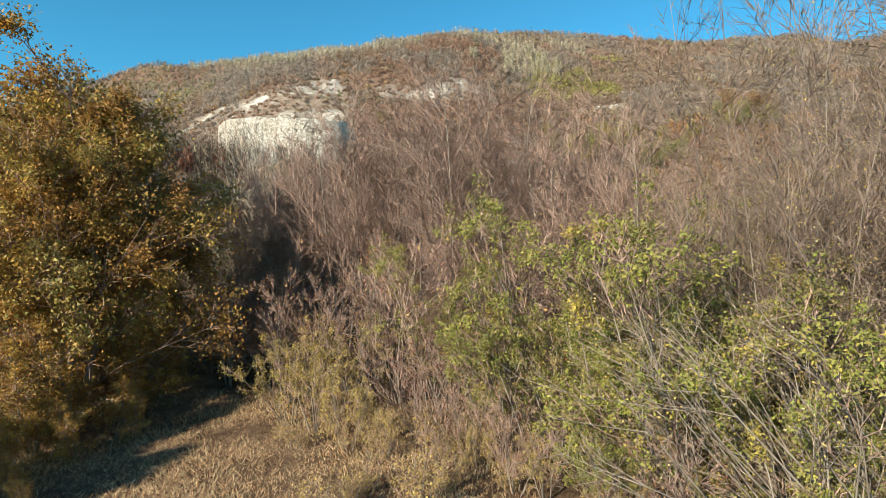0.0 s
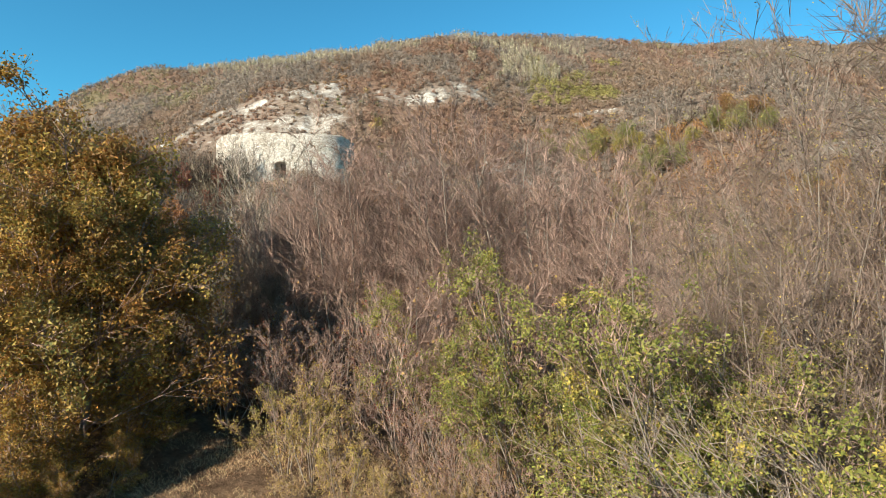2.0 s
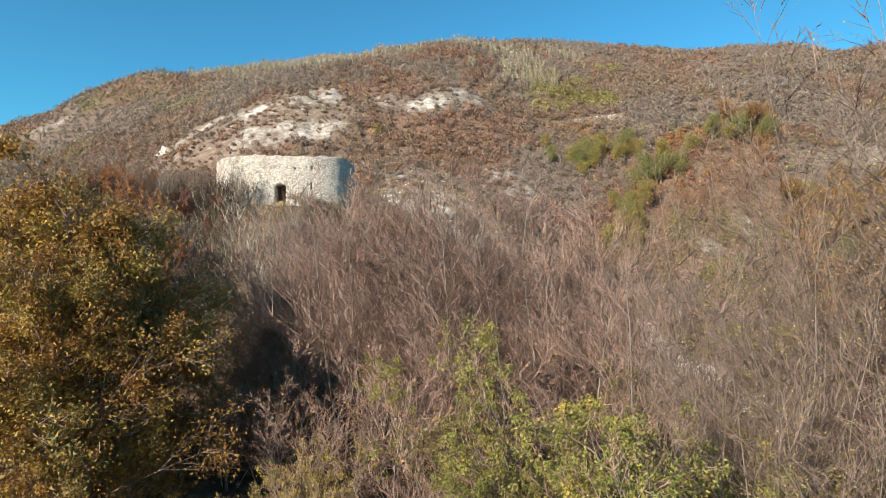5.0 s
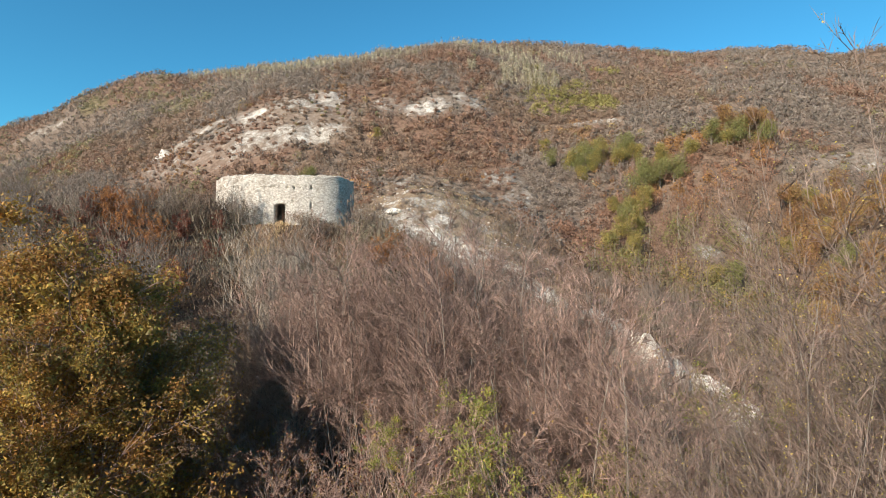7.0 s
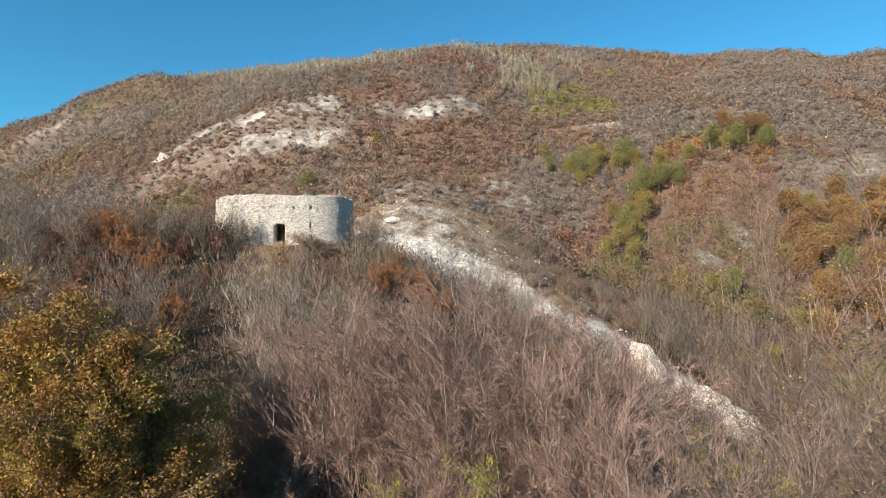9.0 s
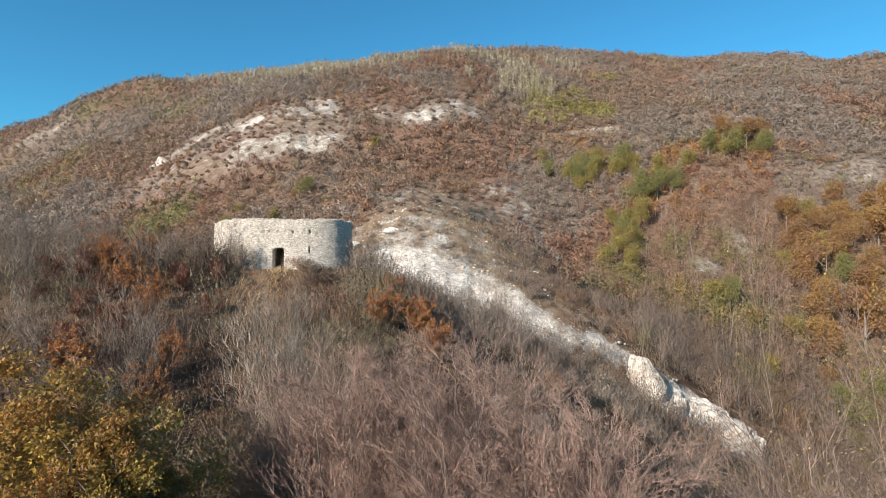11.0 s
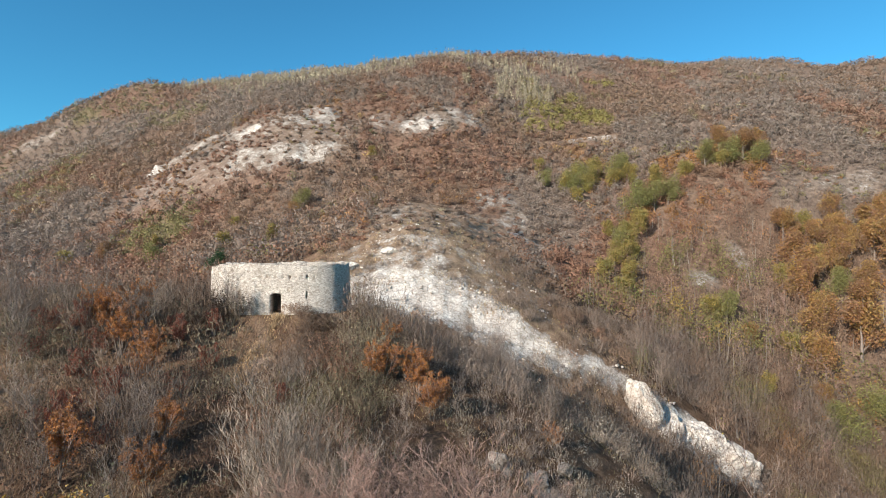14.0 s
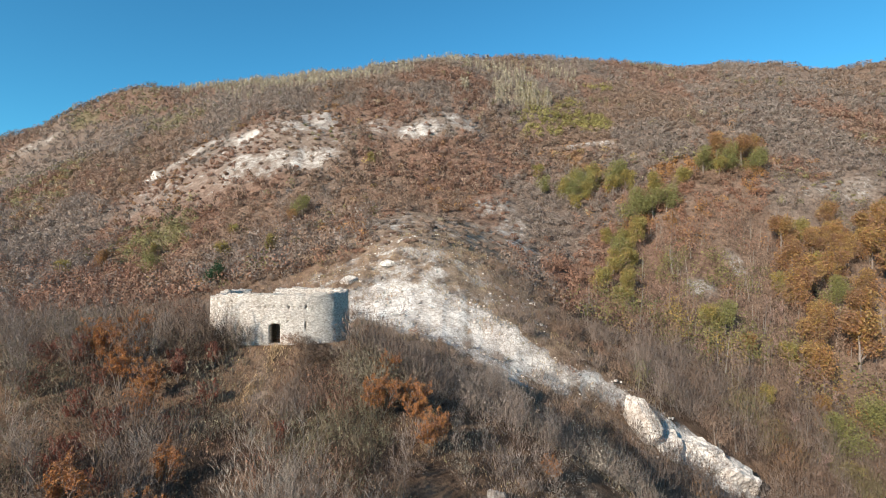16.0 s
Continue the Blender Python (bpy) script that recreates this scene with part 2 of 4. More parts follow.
def bark_material(name, dark, light):
    m, nodes, links, b = node_material(name, 0.85, 0.2)
    coord = nodes.new("ShaderNodeNewGeometry").outputs["Position"]
    c = ramp(nodes, links, noise_node(nodes, links, coord, 3.0, 5, 0.7), (0.3, dark), (0.7, light))
    geo = nodes.new("ShaderNodeNewGeometry")
    tone = ramp(nodes, links, geo.outputs["Random Per Island"], (0.0, (0.65, 0.62, 0.6)), (1.0, (1.3, 1.25, 1.2)))
    links.new(mix(nodes, links, 1.0, c, tone, "MULTIPLY"), b.inputs["Base Color"])
    bump(nodes, links, noise_node(nodes, links, coord, 30, 4, 0.7), 0.5, 0.02, b)
    return m


def masonry_material():
    m, nodes, links, b = node_material("rubble_masonry", 0.92, 0.15)
    coord = nodes.new("ShaderNodeTexCoord").outputs["Object"]
    vor = nodes.new("ShaderNodeTexVoronoi")
    vor.inputs["Scale"].default_value = 6.6
    stretch = nodes.new("ShaderNodeMapping")
    stretch.inputs["Scale"].default_value = (0.8, 0.8, 1.75)
    links.new(coord, stretch.inputs[0])
    links.new(stretch.outputs[0], vor.inputs["Vector"])
    edge = nodes.new("ShaderNodeTexVoronoi")
    edge.feature = "DISTANCE_TO_EDGE"
    edge.inputs["Scale"].default_value = 6.6
    links.new(stretch.outputs[0], edge.inputs["Vector"])
    stone = ramp(nodes, links, vor.outputs["Color"], (0.1, (0.44, 0.375, 0.325)), (0.5, (0.66, 0.58, 0.515)), (0.9, (0.80, 0.725, 0.66)))
    joint = ramp(nodes, links, edge.outputs["Distance"], (0.02, (0.42, 0.38, 0.33)), (0.10, (1, 1, 1)))
    col = mix(nodes, links, 0.5, stone, joint, "MULTIPLY")
    grain = ramp(nodes, links, noise_node(nodes, links, coord, 3.2, 8, 0.75), (0.36, (0.62, 0.58, 0.54)), (0.55, (1.04, 1.03, 1.02)))
    col = mix(nodes, links, 0.75, col, grain, "MULTIPLY")
    stain = ramp(nodes, links, noise_node(nodes, links, coord, 0.5, 6, 0.7), (0.30, (0.66, 0.62, 0.57)), (0.5, (1, 1, 1)))
    col = mix(nodes, links, 0.7, col, stain, "MULTIPLY")
    links.new(col, b.inputs["Base Color"])
    h = nodes.new("ShaderNodeMath")
    h.operation = "MULTIPLY_ADD"
    h.inputs[1].default_value = 1.2
    links.new(ramp(nodes, links, edge.outputs["Distance"], (0.0, (0, 0, 0)), (0.2, (1, 1, 1))), h.inputs[0])
    links.new(noise_node(nodes, links, coord, 9, 6, 0.7), h.inputs[2])
    bump(nodes, links, h.outputs[0], 0.6, 0.08, b)
    return m


def rock_material(name, lift):
    m, nodes, links, b = node_material(name, 0.92, 0.15)
    coord = nodes.new("ShaderNodeNewGeometry").outputs["Position"]
    pale = mix(nodes, links, 1.0, limestone_colour(nodes, links, coord), (lift, 0.985 * lift, 0.97 * lift), "MULTIPLY")
    links.new(pale, b.inputs["Base Color"])
    bump(nodes, links, noise_node(nodes, links, coord, 2.2, 8, 0.75), 1.0, 0.4, b)
    return m


GROUND, MASONRY = ground_material(), masonry_material()
LIMESTONE, WEATHERED = rock_material("white_limestone", 1.65), rock_material("weathered_limestone", 0.95)
SCRUB = hue_material("scrub_foliage", 0.85, 0.25, 0.10)
LEAF = hue_material("autumn_leaf", 0.6, 0.3, 0.35)
GRASS = hue_material("dry_grass_blade", 0.8, 0.2, 0.3)
BARK = bark_material("grey_bark", (0.11, 0.085, 0.07), (0.30, 0.255, 0.225))
DARK_TWIG = bark_material("dark_twig", (0.125, 0.09, 0.077), (0.32, 0.235, 0.20))
TWIG = bark_material("brown_twig", (0.195, 0.127, 0.108), (0.455, 0.315, 0.268))
PALE_TWIG = bark_material("pale_twig", (0.18, 0.147, 0.122), (0.38, 0.32, 0.27))
GREY_TWIG = bark_material("grey_twig", (0.17, 0.135, 0.115), (0.37, 0.305, 0.265))


# ---- mesh helpers ----
def mesh_object(name, V, F, material, parent=None, label="", hue=None, extra=None, smooth=False):
    """One mesh from arrays of corners and triangles (or quads)."""
    V, F = np.ascontiguousarray(V, np.float32), np.ascontiguousarray(F, np.int32)
    me = bpy.data.meshes.new(name)
    me.vertices.add(len(V))
    me.vertices.foreach_set("co", V.ravel())
    me.loops.add(F.size)
    me.loops.foreach_set("vertex_index", F.ravel())
    me.polygons.add(len(F))
    me.polygons.foreach_set("loop_start", np.arange(0, F.size, F.shape[1], dtype=np.int32))
    if smooth:
        me.polygons.foreach_set("use_smooth", np.ones(len(F), bool))
    me.update(calc_edges=True)
    if hue is not None:
        at = me.attributes.new("hue", "FLOAT_COLOR", "POINT")
        at.data.foreach_set("color", np.column_stack([hue, np.ones(len(hue))]).astype(np.float32).ravel())
    if extra is not None:
        at = me.attributes.new(extra[0], "FLOAT", "POINT")
        at.data.foreach_set("value", extra[1].astype(np.float32))
    me.materials.append(material)
    ob = new(name, me)
    if parent is not None:
        ob.parent = parent
    if label:
        tagged(ob, label)
    return ob


def part(name, bm, material, parent, label=""):
    me = bpy.data.meshes.new(name)
    bm.to_mesh(me)
    bm.free()
    me.materials.append(material)
    ob = new(name, me)
    ob.parent = parent
    return tagged(ob, label) if label else ob


def unit(v):
    return v / np.maximum(np.linalg.norm(v, axis=-1, keepdims=True), 1e-9)


def perpendicular(d):
    ref = np.where(np.abs(d[..., 2:3]) < 0.9, np.array([0, 0, 1.0]), np.array([1.0, 0, 0]))
    a = unit(np.cross(d, ref))
    return a, np.cross(d, a)


def grow(start, heading, length, steps, up=0.1, wobble=0.15):
    """Bent branches: arrays of (branch, point, xyz)."""
    pts, d = [start], heading
    for _ in range(steps):
        d = unit(d + np.array([0, 0, up]) + rng.normal(0, wobble, d.shape))
        pts.append(pts[-1] + d * (length / steps)[:, None])
    return np.stack(pts, 1)


def sprout(branches, length, per, lo, hi, spread, ratio):
    """Starts, headings and lengths of side branches."""
    n, k = branches.shape[0], branches.shape[1] - 1
    who = np.repeat(np.arange(n), per)
    t = rng.uniform(lo, hi, len(who)) * k * 0.9999
    i = t.astype(int)
    a, b = branches[who, i], branches[who, i + 1]
    start = a + (b - a) * (t - i)[:, None]
    along = unit(b - a)
    p, q = perpendicular(along)
    turn = rng.uniform(0, 2 * np.pi, len(who))[:, None]
    tilt = np.radians(rng.uniform(spread[0], spread[1], len(who)))[:, None]
    heading = unit(along * np.cos(tilt) + (p * np.cos(turn) + q * np.sin(turn)) * np.sin(tilt))
    return start, heading, length[who] * ratio * (1.15 - 0.65 * t / k) * rng.uniform(0.6, 1.25, len(who))


def tubes(branches, radius, taper=0.25, sides=3):
    """Tapered tubes along the branches."""
    n, k = branches.shape[:2]
    d = unit(np.gradient(branches, axis=1))
    p, q = perpendicular(d)
    r = radius[:, None] * np.linspace(1, taper, k)[None]
    ang = np.arange(sides) * 2 * np.pi / sides
    ring = p[:, :, None] * np.cos(ang)[None, None, :, None] + q[:, :, None] * np.sin(ang)[None, None, :, None]
    V = (branches[:, :, None] + ring * r[:, :, None, None]).reshape(-1, 3)
    base = (np.arange(n) * k * sides)[:, None, None] + (np.arange(k - 1) * sides)[None, :, None]
    s = np.arange(sides)
    a, b = base + s, base + (s + 1) % sides
    F = np.concatenate([np.stack([a, b, b + sides], -1).reshape(-1, 3), np.stack([a, b + sides, a + sides], -1).reshape(-1, 3)])
    return V, F


def spikes(branches, radius):
    """Straight shoots that run out to a point."""
    a, b = branches[:, 0], branches[:, -1]
    p, q = perpendicular(unit(b - a))
    r = radius[:, None]
    V = np.stack([a + p * r, a + (q * 0.87 - p * 0.5) * r, a - (q * 0.87 + p * 0.5) * r, b], 1).reshape(-1, 3)
    k = np.arange(len(a))[:, None] * 4
    return V, np.concatenate([k + np.array([0, 1, 3]), k + np.array([1, 2, 3])])


def leaves(points, size, hang=0.3, simple=False):
    """Small folded leaves of two triangles each, or simple ones of one."""
    n = len(points)
    d = unit(rng.normal(0, 1, (n, 3)) + np.array([0, 0, -hang]))
    p, q = perpendicular(d)
    w = rng.uniform(0, 2 * np.pi, n)[:, None]
    side, up = p * np.cos(w) + q * np.sin(w), q * np.cos(w) - p * np.sin(w)
    s = (size * rng.uniform(0.6, 1.3, n))[:, None]
    tip = points + d * s
    mid = points + d * s * 0.45
    if simple:
        V = np.stack([points - side * s * 0.3, points + side * s * 0.3, tip], 1).reshape(-1, 3)
        return V, np.arange(3 * n).reshape(-1, 3)
    V = np.stack([points, mid + side * s * 0.36 + up * s * 0.12, tip, mid - side * s * 0.36 + up * s * 0.12], 1).reshape(-1, 3)
    b = np.arange(n)[:, None] * 4
    return V, np.concatenate([b + np.array([0, 1, 2]), b + np.array([0, 2, 3])])


def joined(*meshes):
    V, F, off = [], [], 0
    for v, f in meshes:
        V.append(v), F.append(f + off)
        off += len(v)
    return np.concatenate(V), np.concatenate(F)


def palette(colours, weights, n, spread=0.18):
    c = np.array(colours)[rng.choice(len(colours), n, p=np.array(weights) / sum(weights))]
    return c * (1 + rng.uniform(-spread, spread, (n, 1)))


# ---- colours of the autumn woods ----
RUST, BROWN, GREY, ORANGE = (0.265, 0.135, 0.088), (0.255, 0.16, 0.11), (0.24, 0.185, 0.155), (0.31, 0.155, 0.06)
OCHRE, OLIVE, GREEN, PALE = (0.36, 0.24, 0.08), (0.22, 0.19, 0.075), (0.12, 0.15, 0.05), (0.40, 0.33, 0.20)
WOODS = (RUST, BROWN, GREY, ORANGE, OLIVE, OCHRE, PALE, GREEN)
# Stands where one kind prevails: kind, bearing (x / y), height of the land, half width, half height, weight
STANDS = [
    (2, -0.75, 30, 0.22, 26, 0.45), (2, -0.2, 122, 0.4, 14, 0.4), (2, 0.68, 120, 0.26, 30, 0.12), (2, 0.2, 18, 0.1, 16, 0.45), (2, -0.62, 92, 0.16, 12, 0.35),
    (0, -0.15, 58, 0.45, 15, 0.34), (0, 0.1, 78, 0.13, 16, 0.42), (0, 0.34, 104, 0.3, 20, 0.25), (0, -0.6, 62, 0.16, 14, 0.35), (3, 0.46, 36, 0.12, 26, 0.45),
    (3, -0.4, 50, 0.14, 10, 0.25), (4, -0.62, 140, 0.22, 18, 0.35), (4, -0.5, 26, 0.2, 9, 0.35), (5, -0.27, 38, 0.1, 9, 0.38), (4, 0.55, 150, 0.4, 16, 0.2), (1, 0.3, 130, 0.3, 30, 0.2),
]


def woods_scores(x, y, far=0.0):
    """How well each kind of wood suits a place."""
    u, top = x / np.maximum(y, 1), smooth_land(x, y)
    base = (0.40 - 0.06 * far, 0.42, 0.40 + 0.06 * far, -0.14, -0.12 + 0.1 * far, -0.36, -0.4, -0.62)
    size = (55, 45, 38, 34, 40, 24, 34, 18)
    score = [base[i] + 0.75 * fbm(x, y * 0.6 + x * 0.25, size[i], 3, 50 + 7 * i) for i in range(8)]
    for i, u0, z0, su, sz, w in STANDS:
        score[i] = score[i] + w * np.exp(-(((u - u0) / su) ** 2) - ((top - z0) / sz) ** 2)
    return np.stack(score)


def litter_and_shade_colour(x, y):
    """Fallen leaves and dry grass take the colour of the woods above them; far off, shade is added to it."""
    # far litter is dark: shade between the crowns is put into its colour
    far = np.array(WOODS)[woods_scores(x, y).argmax(0)] * 0.3 + np.array((0.105, 0.078, 0.062))
    near = np.array((0.19, 0.125, 0.085))
    spur = np.array((0.27, 0.20, 0.145))
    k = np.clip((y - 110) / 50, 0, 1)[:, None]
    on_spur = np.exp(-(((x - 4 - 0.12 * (y - 115)) / 26) ** 2))[:, None] * np.clip((y[:, None] - 80) / 15, 0, 1) * np.clip((215 - y[:, None]) / 40, 0, 1)
    c = near + (far - near) * k
    c = c + (np.array((0.25, 0.21, 0.18)) - c) * np.clip(1.4 * rockiness(x, y), 0, 1)[:, None] * k
    c = c + (spur - c) * on_spur
    bank = np.exp(-(((x + 15.7) / 0.7) ** 2) - ((y - 46.8) / 1.7) ** 2)[:, None]        # bare earth below the tower's door
    return c + (np.array((0.46, 0.34, 0.26)) - c) * np.clip(1.5 * bank, 0, 1)


# ---- ground ----
def build_ground():
    front = np.linspace(-46, 46, 350)
    rest = np.linspace(50, 310, 60)[1:-1]
    th = np.radians(np.concatenate([front, rest]))
    rr = np.concatenate([[0.0], np.geomspace(2.0, 120, 150), np.geomspace(120, 620, 190)[1:], np.geomspace(620, 4500, 24)[1:]])
    T, R = np.meshgrid(th, rr)
    x, y = R * np.sin(T), R * np.cos(T)
    z = land(x.ravel(), y.ravel())
    V = np.column_stack([x.ravel(), y.ravel(), z])
    m, n = len(rr), len(th)
    i, j = np.meshgrid(np.arange(m - 1), np.arange(n), indexing="ij")
    a, b = i * n + j, i * n + (j + 1) % n
    F = np.stack([a, b, b + n, a + n], -1).reshape(-1, 4)
    ob = mesh_object("ground", V, F, GROUND, hue=litter_and_shade_colour(V[:, 0], V[:, 1]), extra=("rock", rockiness(V[:, 0], V[:, 1])), smooth=True)
    tagged(ob, "brown autumn hillside with dry grass, leaf litter and bare limestone", "ground", kind="structure")


build_ground()


# ---- ruined round tower ----
TOWER_X, TOWER_Y, TOWER_FLOOR = -16.5, 57.0, 12.3


def tower_plan(a, rx=6.95, ry=4.7):
    """A point of the rounded oval plan; a = 0 faces the clearing, growing towards the east."""
    s, c = np.sin(a), -np.cos(a)
    return np.sign(s) * np.abs(s) ** 0.68 * rx, np.sign(c) * np.abs(c) ** 0.68 * ry


def build_tower():
    tower = tagged(new("ruined_tower"), "roofless ruined tower of pale rubble limestone with broken rim", "ruin")
    tower.matrix_world = pose(TOWER_X, TOWER_Y, TOWER_FLOOR)
    n, rows, low, thick = 420, 46, -1.2, 1.1
    a0 = np.linspace(-np.pi, np.pi, 4001)
    px, py = tower_plan(a0)
    run = np.concatenate([[0], np.cumsum(np.hypot(np.diff(px), np.diff(py)))])
    a = np.interp(np.arange(n) / n * run[-1], run, a0)
    x, y = tower_plan(a)
    deg = np.degrees(a)
    rim = 4.86 + 0.1 * fbm(deg, deg * 0, 9, 4, 3) + 0.12 * fbm(deg, deg * 0, 40, 2, 5)
    rim = rim + np.where(deg > 90, 0.06, np.where(deg < -90, 0.0, 0))                                  # the back stands a little higher
    rim = rim - 0.25 * np.clip(-deg / 60, 0, 1) * (np.abs(deg) < 95)
    rim = rim - 1.4 * np.clip(1 - np.abs(deg + 158) / 14, 0, 1) ** 0.5               # gap in the back wall
    tx, ty = np.gradient(x), np.gradient(y)
    tl = np.hypot(tx, ty)
    nx, ny = ty / tl, -tx / tl
    flip = np.sign(nx * x + ny * y)
    nx, ny = nx * flip, ny * flip
    t = np.linspace(0, 1, rows)
    Z = low + (rim[None] - low) * t[:, None]
    X, Y = np.broadcast_to(x, Z.shape).copy(), np.broadcast_to(y, Z.shape).copy()
    batter = 0.035 * (5 - Z)
    rough = 0.03 * fbm(np.broadcast_to(np.arange(n) * 0.1, Z.shape), Z * 1.4, 0.5, 3, 9)
    out = batter + rough
    along = np.broadcast_to(np.interp(np.arange(n), np.arange(n), x), Z.shape)
    facing = np.broadcast_to(np.abs(deg) < 90, Z.shape)
    for hx in (-4.1, -3.5, -0.8, -0.23, 0.1, 0.62, 1.36, 2.04, 2.55, 3.17, 3.72, 4.36):        # putlog holes
        hole = facing & (np.abs(along - hx) < 0.08) & (np.abs(Z - 3.62) < 0.1)
        out = np.where(hole, out - 0.45, out)
    for hx, hz, hw, hh in ((3.65, 1.85, 0.08, 0.36), (1.9, 2.25, 0.09, 0.1), (-3.0, 1.9, 0.1, 0.42)):
        hole = facing & (np.abs(along - hx) < hw) & (np.abs(Z - hz) < hh)
        out = np.where(hole, out - 0.6, out)
    outer = np.stack([X + nx * out, Y + ny * out, Z], -1)
    inner = np.stack([X - nx * (thick + rough), Y - ny * (thick + rough), Z + 0.05 * fbm(X * 3, Y * 3, 1, 2, 4)], -1)
    V = np.concatenate([outer.reshape(-1, 3), inner.reshape(-1, 3)])
    N = rows * n
    arch = 1.75 + 0.3 * np.sqrt(np.clip(1 - ((x - 0.66) / 0.6) ** 2, 0, 1))
    r, c = np.meshgrid(np.arange(rows - 1), np.arange(n), indexing="ij")
    c2 = (c + 1) % n
    Zm = (Z[r, c] + Z[r + 1, c2]) / 2
    xm = (x[c] + x[c2]) / 2
    door = (np.abs(deg[c]) < 90) & (np.abs(xm - 0.66) < 0.6) & (Zm > 0.0) & (Zm < arch[c])
    keep = ~door
    a_, b_, c_, d_ = r * n + c, r * n + c2, (r + 1) * n + c2, (r + 1) * n + c
    quads = np.stack([a_, b_, c_, d_], -1)
    F = [quads[keep], quads[keep][:, ::-1] + N]
    top = (rows - 1) * n + np.arange(n)
    top2 = (rows - 1) * n + (np.arange(n) + 1) % n
    F.append(np.stack([top, top2, top2 + N, top + N], -1))
    bot, bot2 = np.arange(n), (np.arange(n) + 1) % n
    F.append(np.stack([bot2, bot, bot + N, bot2 + N], -1))
    ri, ci = np.nonzero(door)                                                        # the doorway's jambs and soffit
    jamb = []
    for i, j in zip(ri, ci):
        j2 = (j + 1) % n
        for di, dj, e in ((-1, 0, (i * n + j, i * n + j2)), (1, 0, ((i + 1) * n + j2, (i + 1) * n + j)), (0, -1, ((i + 1) * n + j, i * n + j)), (0, 1, (i * n + j2, (i + 1) * n + j2))):
            if not door[i + di, (j + dj) % n]:
                jamb.append((e[0], e[1], e[1] + N, e[0] + N))
    F.append(np.array(jamb))
    wall = mesh_object("wall", V, np.concatenate(F), MASONRY, tower)
    # unseen masonry box added behind the doorway to keep the opening dark
    shade_box = bmesh.new()
    for cx, cy, cz, sx, sy, sz in ((-0.55, -2.1, 1.2, 0.4, 2.6, 2.6), (1.87, -2.1, 1.2, 0.4, 2.6, 2.6), (0.66, -0.6, 1.2, 2.82, 0.4, 2.6), (0.66, -1.9, 2.7, 2.82, 3.0, 0.4)):
        bmesh.ops.create_cube(shade_box, size=1.0, matrix=Matrix.Translation((cx, cy, cz)) @ Matrix.Diagonal((sx, sy, sz, 1)))
    bmesh.ops.bevel(shade_box, geom=shade_box.edges[:], offset=0.05, segments=1, affect="EDGES")
    part("door_shade_box", shade_box, MASONRY, tower)
    # loose stones along the broken rim
    stone = bmesh.new()
    bmesh.ops.create_cube(stone, size=1.0)
    for v in stone.verts:
        v.co += Vector((0.12 * math.sin(9 * v.co.x + 4 * v.co.y), 0.1 * math.sin(7 * v.co.z + 2), 0.1 * math.cos(5 * v.co.y + v.co.x)))
    bmesh.ops.bevel(stone, geom=stone.edges[:], offset=0.12, segments=1, affect="EDGES")
    first = part("rim_stone", stone, MASONRY, wall)
    for k, i in enumerate(range(0, n, 3)):
        ob = first if k == 0 else new("rim_stone", first.data)
        ob.parent = wall
        inset = rng.uniform(0.2, 0.9)
        ob.matrix_basis = pose(x[i] - nx[i] * inset, y[i] - ny[i] * inset, rim[i] + 0.02, *rng.uniform(-12, 12, 2), rng.uniform(0, 180)) @ Matrix.Diagonal((*rng.uniform(0.25, 0.5, 2), rng.uniform(0.12, 0.28), 1))


build_tower()


